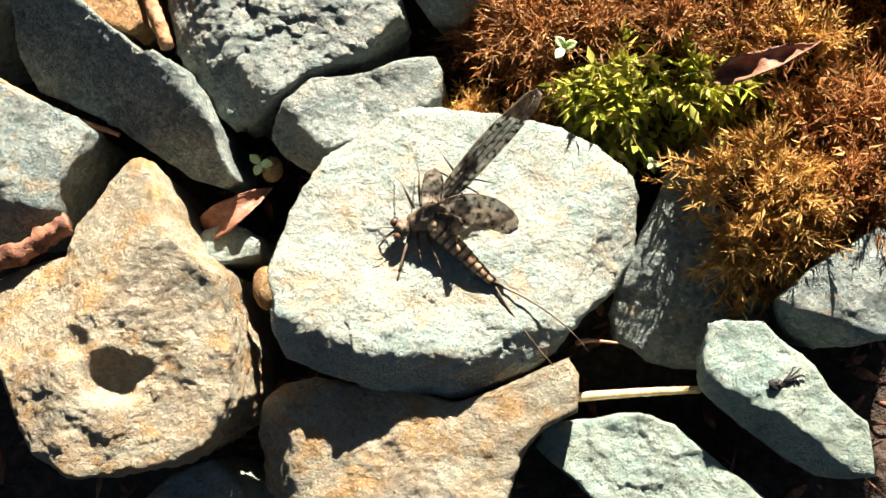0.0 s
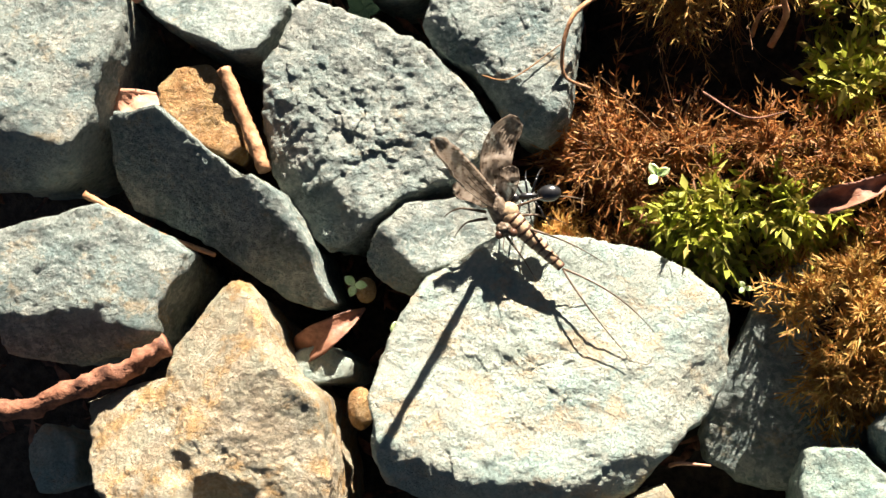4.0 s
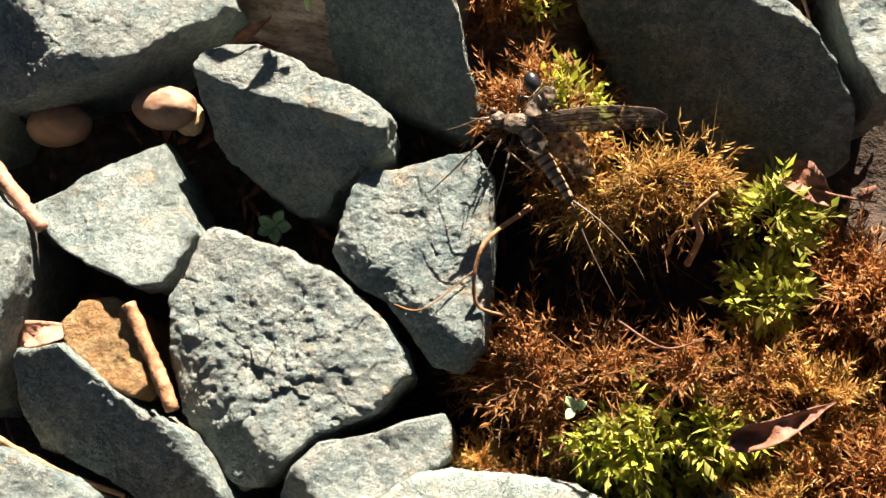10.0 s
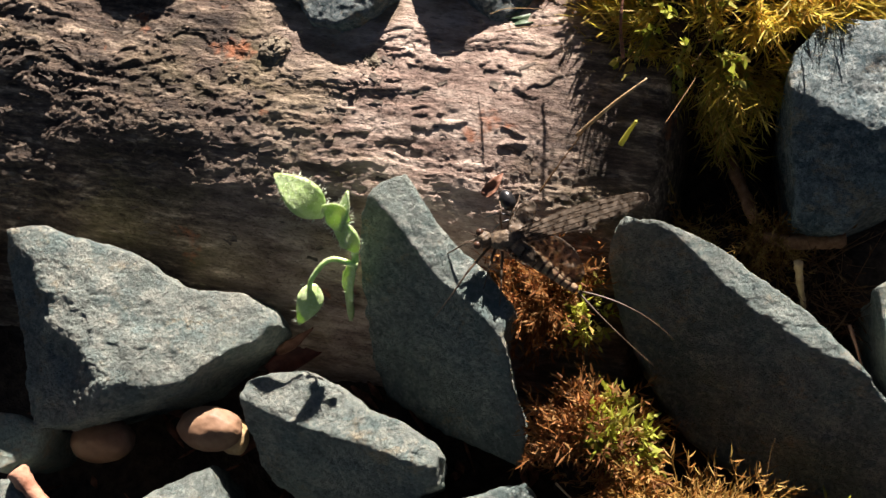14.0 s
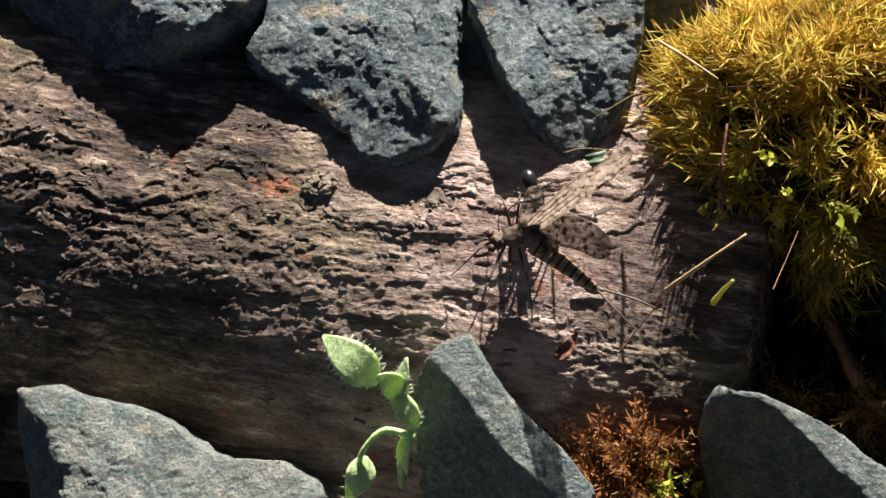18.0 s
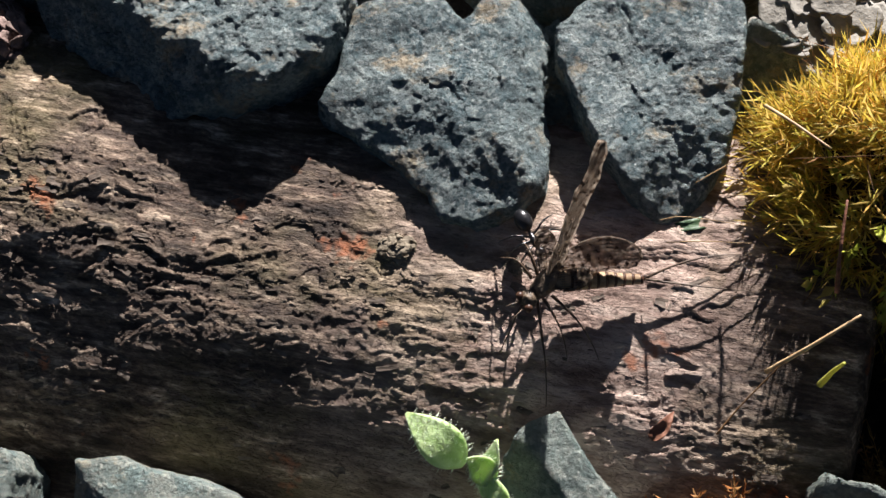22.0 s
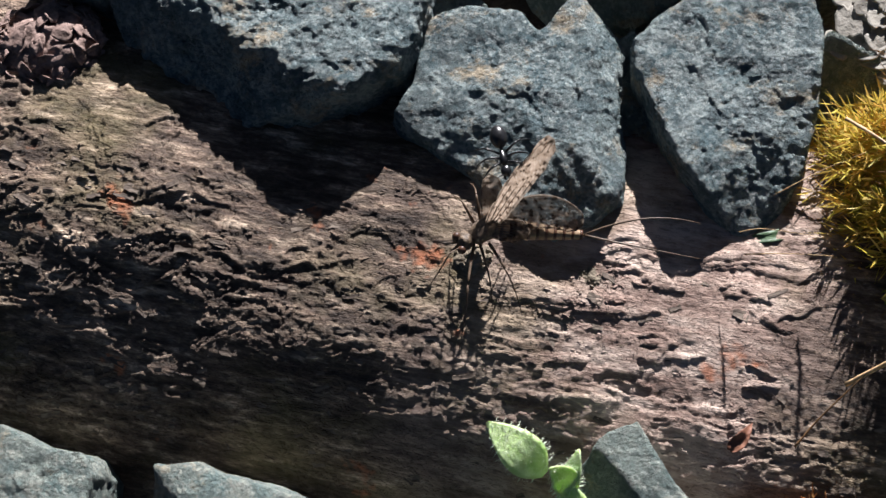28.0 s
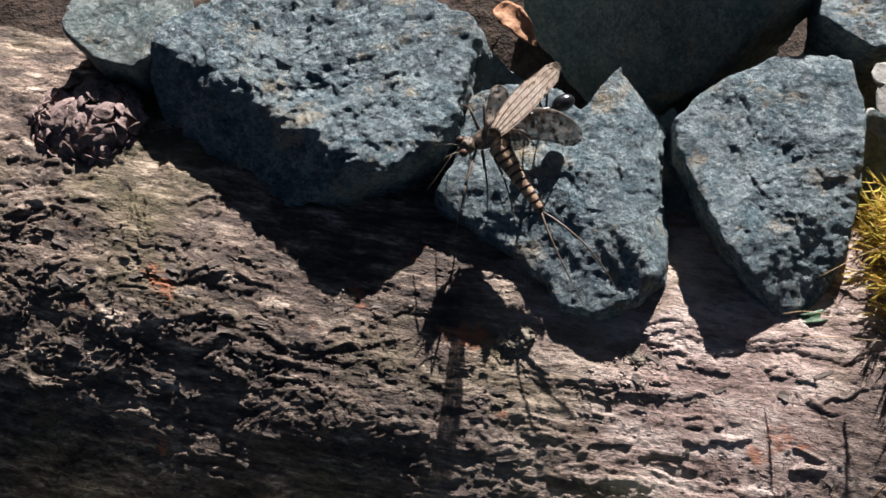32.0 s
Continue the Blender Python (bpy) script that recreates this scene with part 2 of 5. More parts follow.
def ball(level):
    if level not in BALLS:
        bm = bmesh.new()
        bmesh.ops.create_icosphere(bm, subdivisions=level, radius=1)
        v = np.array([x.co[:] for x in bm.verts])
        f = np.array([[x.index for x in q.verts] for q in bm.faces])
        bm.free()
        BALLS[level] = (v / np.linalg.norm(v, axis=1)[:, None], f)
    return BALLS[level]


def tube(points, radii, sides=8, rough=0.0, seed=0, cap=True):
    """A bent rod through points with a radius at each."""
    pts, rad = np.asarray(points, float), np.asarray(radii, float)
    n = len(pts)
    tan = np.gradient(pts, axis=0)
    tan /= np.maximum(np.linalg.norm(tan, axis=1), 1e-9)[:, None]
    ref = np.array([0.31, 0.12, 0.94]) if abs(tan[:, 2]).mean() < 0.8 else np.array([1.0, 0.1, 0.0])
    a = np.cross(tan, ref)
    a /= np.linalg.norm(a, axis=1)[:, None]
    b = np.cross(tan, a)
    ang = np.arange(sides) * 2 * math.pi / sides
    ring = a[:, None, :] * np.cos(ang)[None, :, None] + b[:, None, :] * np.sin(ang)[None, :, None]
    r = np.repeat(rad[:, None], sides, axis=1)
    if rough:
        q = (pts[:, None, :] + ring * r[:, :, None]).reshape(-1, 3)
        r = r * (1 + rough * fbm(q * 1.6, 3, seed).reshape(n, sides))
    v = (pts[:, None, :] + ring * r[:, :, None]).reshape(-1, 3)
    f = [[k * sides + j, k * sides + (j + 1) % sides, (k + 1) * sides + (j + 1) % sides, (k + 1) * sides + j] for k in range(n - 1) for j in range(sides)]
    if cap:
        f += [list(range(sides))[::-1], [(n - 1) * sides + j for j in range(sides)]]
    return v, f


def bow(a, b, sag=(0, 0, 0), n=10):
    """Points from a to b, pushed aside by sag in the middle."""
    a, b, sag = np.asarray(a, float), np.asarray(b, float), np.asarray(sag, float)
    t = np.linspace(0, 1, n)[:, None]
    return a + (b - a) * t + sag * 4 * t * (1 - t)


def through_points(rows, n=24):
    """A smooth line through a few points (Catmull-Rom)."""
    p = np.asarray(rows, float)
    p = np.vstack([2 * p[0] - p[1], p, 2 * p[-1] - p[-2]])
    out = []
    m = len(p) - 3
    for s in np.linspace(0, m - 1e-6, n):
        k, t = int(s), s - int(s)
        a, b, c, d = p[k:k + 4]
        out.append(0.5 * (2 * b + (c - a) * t + (2 * a - 5 * b + 4 * c - d) * t * t + (3 * b - a - 3 * c + d) * t ** 3))
    return np.array(out)


def blade(line, widths, thick, cup=0.0, side=None, waves=0.0, seed=0, cols=5):
    """A leaf or plate along a line: width at each point, a thickness, cupped across, wavy at the rim."""
    p, w = np.asarray(line, float), np.asarray(widths, float)
    n = len(p)
    tan = np.gradient(p, axis=0)
    tan /= np.maximum(np.linalg.norm(tan, axis=1), 1e-9)[:, None]
    up = np.array([0, 0, 1.0]) if side is None else np.asarray(side, float)
    x = np.cross(tan, up)
    x /= np.maximum(np.linalg.norm(x, axis=1), 1e-9)[:, None]
    nrm = np.cross(x, tan)
    g = np.linspace(-1, 1, cols)
    mid = p[:, None, :] + x[:, None, :] * (w[:, None] * g[None, :])[:, :, None] + nrm[:, None, :] * (cup * w[:, None] * (g * g)[None, :])[:, :, None]
    flat = mid.reshape(-1, 3)
    if waves:
        flat = flat + np.repeat(nrm, cols, axis=0) * (waves * fbm(flat / 1.6, 3, seed))[:, None]
    low = flat - np.repeat(nrm, cols, axis=0) * thick
    v = np.vstack([flat, low])
    m = n * cols
    f = []
    for k in range(n - 1):
        for j in range(cols - 1):
            a, b, c, d = k * cols + j, k * cols + j + 1, (k + 1) * cols + j + 1, (k + 1) * cols + j
            f += [[a, b, c, d], [m + d, m + c, m + b, m + a]]
        for j in (0, cols - 1):
            a, d = k * cols + j, (k + 1) * cols + j
            f.append([a, d, m + d, m + a] if j == 0 else [d, a, m + a, m + d])
    for k in (0, n - 1):
        for j in range(cols - 1):
            a, b = k * cols + j, k * cols + j + 1
            f.append([b, a, m + a, m + b] if k == 0 else [a, b, m + b, m + a])
    return v, f


def join(*meshes):
    V, F, at = [], [], 0
    for v, f in meshes:
        V.append(np.asarray(v))
        F += [[i + at for i in q] for q in (f.tolist() if isinstance(f, np.ndarray) else f)]
        at += len(v)
    return np.vstack(V), F


def at_place(name, mesh, material, label, category, group=""):
    """A top-level thing from a mesh given in world millimetres; its origin goes to its foot."""
    v, f = mesh
    v = np.asarray(v)
    o = np.array([v[:, 0].mean(), v[:, 1].mean(), v[:, 2].min()])
    return tagged(link(name, v - o, f, material, None, label, o), "", category, group)


def piece(name, mesh, material, parent, label=""):
    """A part from a mesh given in world millimetres, under a thing at rest."""
    v, f = mesh
    m = parent.matrix_basis if parent.parent is None else parent.parent.matrix_basis @ parent.matrix_basis
    m = np.array(m.inverted())
    v = np.asarray(v) @ m[:3, :3].T + m[:3, 3] / MM
    return link(name, v, f, material, parent, label)


def az_el(az, el):
    a, e = radians(az), radians(el)
    return np.array([math.cos(e) * math.cos(a), math.cos(e) * math.sin(a), math.sin(e)])


def polygon_reach(dirs, centre, corners):
    """How far the footprint reaches from its centre along the plan direction of each row of dirs."""
    c = np.array(corners, dtype=float) - centre[:2]
    flat = dirs[:, :2] / np.maximum(np.linalg.norm(dirs[:, :2], axis=1), 1e-6)[:, None]
    reach = np.full(len(dirs), 0.5)
    for a, b in zip(c, np.roll(c, -1, axis=0)):
        e = b - a
        den = flat[:, 0] * e[1] - flat[:, 1] * e[0]
        den = np.where(np.abs(den) < 1e-9, 1e-9, den)
        t = (a[0] * e[1] - a[1] * e[0]) / den
        s = (a[0] * flat[:, 1] - a[1] * flat[:, 0]) / den
        ok = (t > 0) & (s >= -1e-6) & (s <= 1 + 1e-6)
        reach = np.where(ok, np.maximum(reach, t), reach)
    return reach


def middle(corners):
    c = np.array(corners, dtype=float)
    n = np.roll(c, -1, axis=0)
    k = c[:, 0] * n[:, 1] - n[:, 0] * c[:, 1]
    return ((c + n) * k[:, None]).sum(axis=0) / (3 * k.sum())


def row_normals(v, f):
    n = np.zeros_like(v)
    fn = np.cross(v[f[:, 1]] - v[f[:, 0]], v[f[:, 2]] - v[f[:, 0]])
    for k in range(3):
        np.add.at(n, f[:, k], fn)
    return n / np.maximum(np.linalg.norm(n, axis=1), 1e-9)[:, None]


def facets(p, seed):
    """For each row: a random tone of the nearest jittered cell, and the height of that cell's own tilted plane."""
    i = np.floor(p - 0.5).astype(np.int64)
    best = np.full(len(p), 9.0)
    tone, slope = np.zeros(len(p)), np.zeros(len(p))
    for a in (0, 1):
        for b in (0, 1):
            for c in (0, 1):
                x, y, z = i[:, 0] + a, i[:, 1] + b, i[:, 2] + c
                h = hashed(x, y, z, seed + 500)
                u, v = (h * 57.0) % 1.0, (h * 911.0) % 1.0
                dx, dy, dz = p[:, 0] - x - 0.25 - 0.5 * h, p[:, 1] - y - 0.25 - 0.5 * u, p[:, 2] - z - 0.25 - 0.5 * v
                dist = dx * dx + dy * dy + dz * dz
                near = dist < best
                best = np.where(near, dist, best)
                tone = np.where(near, u, tone)
                slope = np.where(near, (v - 0.5) * dx + (h - 0.5) * dy + (u - 0.5) * dz, slope)
    return tone, slope


def stone(label, material, corners, zs, top, tilt, cuts, level, seed, grain=1.0, lie=(0.0, 0.0), pits=()):
    """A broken stone: a footprint (plan corners at height zs), a top face tilted towards an azimuth, further broken faces
    (point, azimuth and elevation of the outward normal), chipped corners and a rough skin; lie: how the whole stone slopes along x and y; pits: plan place, half width and depth of hollows."""
    rs = np.random.RandomState(seed)
    d, f = ball(level)
    d = d + np.array([0, 0, 0.42])                            # finer mesh on the upper side
    d = d / np.linalg.norm(d, axis=1)[:, None]
    base = -8.0
    centre = np.array([*middle(corners), min(zs, (top + base) * 0.5)])
    reach = polygon_reach(d, centre, corners)
    reach = (reach + 1.0) * (1 + 0.022 * fbm(d * 5.0, 3, seed + 3))
    flat = np.linalg.norm(d[:, :2], axis=1) / reach
    rise = (max(top, zs + 4) - zs) / 0.04
    fall = (zs - base) / 0.2
    inv = [(flat + d[:, 2] / rise) / (1 + (zs - centre[2]) / rise), (flat - d[:, 2] / fall) / (1 - (zs - centre[2]) / fall)]
    faces = [(az_el(tilt[0], 90 - tilt[1]), (centre[0], centre[1], top)), (np.array([0, 0, -1.0]), (0, 0, base))]
    faces += [(az_el(az, el), (x, y, z)) for x, y, z, az, el in cuts]
    for n, q in faces:
        h = max(0.8, float(np.dot(n, np.asarray(q) - centre)))
        inv.append(d @ n / h * (1 + 0.035 * fbm(d * 2.0 + 7.0 * len(inv), 2, seed + 40)))   # no broken face is quite flat
    inv = np.maximum(np.array(inv), 1e-5)
    big = inv.max(axis=0)
    r = 1 / (big * ((inv / big) ** 60).sum(axis=0) ** (1 / 60.0))
    v = d * r[:, None]
    nrm = row_normals(v, f)
    whole = r.copy()
    picks = rs.choice(len(d), 150)
    for i in picks:
        n = nrm[i] + 0.14 * rs.normal(size=3)
        n /= np.linalg.norm(n)
        h = float(v[i] @ n) - rs.uniform(0.0, 0.45)
        if h < 1:
            continue
        dn = d @ n
        r = np.where(dn > 0.05, np.minimum(r, h / np.maximum(dn, 0.05)), r)
    r = whole - 0.8 * (1 - np.exp((r - whole) / 0.8))         # chips stay shallow
    p = d * r[:, None]
    w = fbm(p / 8.0, 3, seed)
    r = r + 0.35 * w
    q = p + 1.2 * w[:, None]
    for size, h, k in ((5.2, 0.20, 6.0), (2.6, 0.15, 5.0), (1.4, 0.09, 5.0)):
        n = fbm(q / size, 2, seed + int(size * 10), 0.5)
        r = r + grain * h * (1 / (1 + np.exp(-(n - 0.05) * k)) - 0.5)
    r = r + grain * 0.11 * fbm(p / 0.85, 2, seed + 57, 0.6)
    # broken crystals: every small cell is a plane of its own
    cell, tilt_of = facets(q / 2.3, seed)
    r = r + grain * (0.2 * (cell - 0.5) + 0.25 * tilt_of)
    v = d * r[:, None]
    for x, y, wide, deep in pits:
        away = np.hypot(v[:, 0] + centre[0] - x, v[:, 1] + centre[1] - y) * (1 + 0.25 * w) / wide
        v[:, 2] -= np.where(v[:, 2] + centre[2] > zs - 2, deep * np.exp(-away ** 4), 0)
    v[:, 2] += centre[2] + lie[0] * v[:, 0] + lie[1] * v[:, 1]
    ob = link("stone", v, f, material, None, label, (centre[0], centre[1], 0))
    return tagged(ob, "", "stone", "broken stones on the ground")

# ---- ground ----
def axis(inner0, inner1, step, far):
    a = list(np.arange(inner0, inner1 + step, step))
    grow = step
    lo, hi = [a[0]], [a[-1]]
    while hi[-1] < far:
        grow *= 1.35
        hi.append(hi[-1] + grow)
        lo.append(lo[-1] - grow)
    return np.array(lo[:0:-1] + a + hi[1:])


gx, gy = axis(-150, 70, 2.0, 60000), axis(-50, 220, 2.0, 60000)
X, Y = np.meshgrid(gx, gy)
P = np.stack([X.ravel(), Y.ravel(), np.zeros(X.size)], axis=1)
near = np.exp(-np.maximum(0, np.hypot(P[:, 0] + 35, P[:, 1] - 85) - 150) / 200)
P[:, 2] = (fbm(P / 14, 4, 5) * 1.6 + fbm(P / 3, 3, 8) * 0.6) * near - 4.0
ids = np.arange(X.size).reshape(X.shape)
quads = np.stack([ids[:-1, :-1].ravel(), ids[:-1, 1:].ravel(), ids[1:, 1:].ravel(), ids[1:, :-1].ravel()], axis=1)
tagged(link("ground", P, quads, SOIL), "dark brown crumbly soil between the stones", "ground", "", "structure")

# ---- stones ----
stone("pale greenish-white flat stone with a rough sunlit top", STONE_PALE, [(-37.4, 12.8), (-36.3, 16.7), (-34.6, 20.0), (-32.9, 23.5), (-31.1, 26.9), (-26.7, 29.3), (-22.3, 32.1), (-18.4, 32.6), (-13.1, 31.9), (-8.4, 31.0), (-3.8, 30.4), (0.1, 28.4), (3.3, 25.4), (5.0, 22.6), (4.2, 17.8), (3.6, 13.8), (0.9, 9.8), (-2.3, 7.3), (-4.9, 4.0), (-8.0, 1.6), (-11.1, 0.1), (-16.0, -1.5), (-24.5, -1.6), (-27.6, -0.1), (-31.9, 1.4), (-35.7, 2.6), (-36.8, 5.7), (-36.5, 9.0)],
      20, 24.5, (90, 4), [(-30.4, 4.1, 24.2, 245.0, 44.0), (-23.0, 2.2, 24.2, 265.0, 44.0), (-12.6, 2.2, 24.2, 292.0, 44.0), (0.1, 14.7, 23.9, 335.0, 56.0)], 7, 1, lie=(-0.2, -0.18))
stone("ochre and cream angular stone with pitted faces", STONE_TAN, [(-55.2, 26.1), (-53.6, 26.6), (-51.8, 25.0), (-49.9, 21.9), (-49.2, 19.2), (-46.6, 15.2), (-43.2, 12.7), (-42.6, 8.3), (-41.4, 4.5), (-41.0, -1.8), (-42.8, -6.7), (-46.1, -8.9), (-51.0, -10.3), (-58.5, -10.5), (-63.2, -8.0), (-67.8, 0.1), (-71.6, 4.5), (-72.6, 7.7), (-73.9, 12.2), (-68.6, 14.1), (-63.0, 15.0), (-62.5, 18.6), (-60.7, 20.9), (-57.7, 24.0)],
      25, 31.5, (300, 8), [(-53.3, 18.9, 30.5, 150.0, 56.0), (-62.6, 0.4, 30.5, 200.0, 58.0), (-40.5, -0.8, 30.5, 330.0, 55.0)], 7, 2, lie=(-0.05, -0.15), pits=[(-54.3, 0.4, 2.6, 3.4), (-58.3, 4.4, 1.7, 1.2), (-50.8, 1.4, 1.3, 1.0)])
stone("cream and ochre stone lying under a larger pale one", STONE_TAN, [(-40.3, -6.1), (-39.2, -2.2), (-36.5, -0.3), (-32.5, 0.6), (-27.2, -0.7), (-16.4, -2.4), (-11.2, -0.6), (-8.1, 1.0), (-3.7, 2.8), (-2.5, 1.0), (-2.5, -3.3), (-6.4, -5.2), (-8.3, -7.5), (-10.1, -11.1), (-11.3, -14.8), (-33.7, -15.9), (-39.0, -12.2)],
      22, 25, (90, 3), [(-35.7, -9.0, 24.4, 190.0, 50.0)], 6, 3)
stone("thin pale green slab with a flat sunlit face", STONE_GREEN, [(-7.8, -7.3), (-6.1, -4.9), (-1.6, -4.3), (4.4, -4.0), (7.9, -5.2), (9.6, -6.6), (12.7, -9.0), (16.4, -11.4), (19.4, -14.4), (1.2, -15.0), (-2.9, -10.9), (-6.7, -8.2)],
      17, 20, (90, 4), [], 6, 4)
stone("smooth pale green long stone with a shaded side", STONE_GREEN, [(11.6, 2.3), (12.5, 6.6), (13.7, 7.1), (18.5, 6.6), (20.1, 4.5), (22.3, 2.7), (24.5, -0.7), (28.6, -4.2), (29.6, -10.3), (23.8, -10.2), (20.9, -8.3), (18.1, -5.8), (14.3, -3.0), (11.8, -0.7)],
      19, 23, (80, 4), [(16.4, -2.2, 22.6, 230.0, 46.0)], 6, 5)
stone("grey speckled stone with a tuft of dry moss on it", STONE_DARK, [(20.4, 9.4), (23.5, 12.2), (31.3, 16.8), (37.9, 15.1), (39.1, 7.4), (32.1, 5.5), (24.7, 4.0), (21.4, 5.9)],
      18, 22, (90, 6), [(24.4, 5.5, 20.3, 250.0, 39.0)], 6, 6)
stone("dark green stone in the shade below the moss", STONE_DARK, [(1.1, 8.5), (5.7, 18.2), (8.7, 26.8), (14.4, 30.3), (21.0, 18.0), (22.4, 12.7), (21.3, 8.4), (12.0, 2.0), (6.3, 2.7), (2.1, 5.6)],
      8, 13, (250, 8), [], 6, 7)
stone("small white and grey chip of stone", STONE_PALE, [(-54.8, -14.6), (-51.8, -11.7), (-46.9, -9.5), (-43.3, -12.3), (-42.7, -15.2), (-46.9, -19.3), (-54.0, -18.7)],
      14, 17, (90, 5), [], 6, 8)
stone("long grey-green wedge of stone with a lit ridge", STONE_DARK, [(-73.3, 47.6), (-71.8, 49.0), (-65.9, 49.4), (-62.3, 46.3), (-58.7, 42.7), (-54.8, 39.5), (-53.4, 39.9), (-50.0, 37.9), (-47.1, 33.9), (-45.0, 30.5), (-44.2, 27.2), (-42.8, 24.1), (-45.2, 23.5), (-49.8, 25.3), (-53.9, 28.2), (-58.0, 31.0), (-62.0, 33.6), (-66.3, 35.3), (-70.8, 37.1), (-73.0, 40.6)],
      19, 24, (70, 6), [(-58.7, 39.4, 23.6, 235.0, 64.0), (-47.5, 33.4, 23.6, 222.0, 62.0)], 7, 9, lie=(0, 0.05))
stone("speckled dull green stone with a weathered crust", STONE_DARK, [(-85.9, 33.7), (-77.9, 35.3), (-74.0, 36.7), (-70.7, 35.6), (-64.6, 33.0), (-61.7, 30.8), (-62.5, 27.6), (-65.0, 23.5), (-65.6, 20.8), (-69.3, 18.9), (-73.2, 17.8), (-77.2, 17.0), (-85.2, 17.9)],
      19, 23, (95, 4), [(-69.3, 20.4, 22.4, 260.0, 52.0)], 6, 10, lie=(-0.15, 0))
stone("small grey stone wedged between larger ones", STONE_GREY, [(-39.0, 30.3), (-37.0, 33.5), (-33.6, 36.0), (-28.6, 36.4), (-24.0, 38.2), (-19.3, 39.3), (-18.5, 37.3), (-18.9, 33.9), (-20.9, 32.3), (-24.4, 31.1), (-28.6, 29.2), (-31.8, 27.1), (-33.8, 25.4), (-37.1, 27.0), (-38.3, 28.3)],
      18, 21.5, (80, 8), [(-35.9, 29.3, 20.9, 225.0, 52.0)], 6, 11, lie=(-0.1, 0))
stone("large grey-white granular stone with a rounded top", STONE_GREY, [(-52.8, 48.7), (-52.8, 54.0), (-50.7, 58.2), (-48.6, 62.5), (-47.2, 63.5), (-44.3, 62.6), (-40.0, 60.5), (-35.2, 57.8), (-31.7, 55.5), (-27.6, 51.6), (-24.2, 47.4), (-22.8, 43.9), (-25.7, 41.3), (-27.7, 39.4), (-30.5, 38.1), (-35.2, 36.3), (-38.5, 33.6), (-41.3, 31.2), (-44.1, 30.9), (-46.9, 33.6), (-49.0, 36.5), (-51.1, 40.6)],
      17, 21, (60, 5), [(-46.3, 39.8, 20.4, 215.0, 64.0)], 7, 12, 1.5)
stone("large blue-grey stone with streaked smooth faces", STONE_GREY, [(-91.5, 74.3), (-83.8, 75.3), (-80.3, 75.7), (-77.6, 72.6), (-74.5, 67.9), (-71.9, 65.5), (-71.1, 61.3), (-72.4, 55.7), (-73.9, 50.8), (-74.5, 47.2), (-77.1, 42.2), (-80.7, 39.8), (-91.2, 39.6)],
      18, 22, (95, 6), [(-77.8, 42.0, 21.4, 255.0, 52.0)], 6, 13)
stone("grey stone with a jagged broken edge", STONE_DARK, [(-72.9, 68.3), (-68.5, 70.1), (-63.7, 72.7), (-58.8, 75.5), (-55.9, 76.8), (-54.9, 74.0), (-52.7, 67.1), (-50.0, 63.0), (-51.7, 59.1), (-53.5, 56.1), (-56.3, 55.9), (-61.6, 58.6), (-67.1, 61.5), (-71.2, 65.2)],
      13.5, 17.5, (90, 6), [], 6, 14, lie=(0, -0.35))
stone("block of grey-green stone with a lit top ledge", STONE_GREY, [(-50.3, 84.8), (-49.3, 86.6), (-46.4, 87.4), (-42.0, 87.6), (-37.7, 85.2), (-33.5, 81.6), (-29.4, 79.7), (-25.8, 77.4), (-24.3, 75.3), (-24.8, 71.9), (-28.6, 70.8), (-30.7, 69.6), (-34.5, 65.8), (-38.6, 65.4), (-42.7, 68.3), (-47.1, 72.5), (-49.3, 76.1), (-49.6, 80.4)],
      16, 21.5, (75, 6), [(-45.0, 82.2, 21.2, 245.0, 38.0), (-34.9, 76.7, 21.2, 250.0, 38.0), (-26.5, 73.8, 21.2, 262.0, 40.0)], 7, 15, lie=(0, -0.2))
stone("dark teal stone beside the moss, half shaded", STONE_DARK, [(-32.3, 59.5), (-30.6, 64.9), (-29.6, 67.7), (-27.5, 69.1), (-23.3, 69.6), (-18.5, 70.9), (-14.5, 71.7), (-12.5, 68.1), (-12.8, 61.2), (-13.6, 54.4), (-14.4, 47.5), (-17.2, 44.1), (-20.6, 44.9), (-23.2, 49.2), (-25.7, 53.4), (-29.1, 55.4), (-31.1, 57.1)],
      15, 19.5, (90, 3), [(-26.8, 56.3, 19.0, 225.0, 52.0)], 7, 16, lie=(-0.1, -0.08))
stone("broad blue-grey stone beside the dead branch", STONE_GREY, [(-81.1, 108.6), (-75.6, 108.5), (-68.8, 106.2), (-63.4, 103.8), (-59.4, 100.7), (-56.8, 99.6), (-50.5, 99.3), (-47.6, 97.0), (-46.6, 94.8), (-48.4, 92.6), (-53.3, 90.5), (-58.0, 87.0), (-61.9, 85.6), (-68.5, 84.2), (-74.9, 82.2), (-80.2, 82.2)],
      14, 20, (80, 5), [(-71.6, 91.6, 19.4, 205.0, 52.0), (-56.7, 85.7, 19.4, 270.0, 46.0)], 7, 17, lie=(-0.3, 0))
stone("dark triangular stone with one bright edge", STONE_DARK, [(-33.4, 107.0), (-31.1, 109.7), (-27.0, 111.8), (-24.7, 107.7), (-22.8, 103.8), (-18.9, 99.2), (-17.0, 97.0), (-14.6, 92.7), (-16.0, 89.4), (-14.9, 83.1), (-13.7, 79.5), (-15.0, 74.1), (-20.8, 76.5), (-28.9, 81.3), (-34.4, 85.1), (-35.2, 90.1), (-34.9, 95.6), (-33.9, 102.0)],
      15, 23, (45, 10), [(-23.1, 99.0, 22.7, 216.0, 44.0)], 7, 18, lie=(0, 0.1))
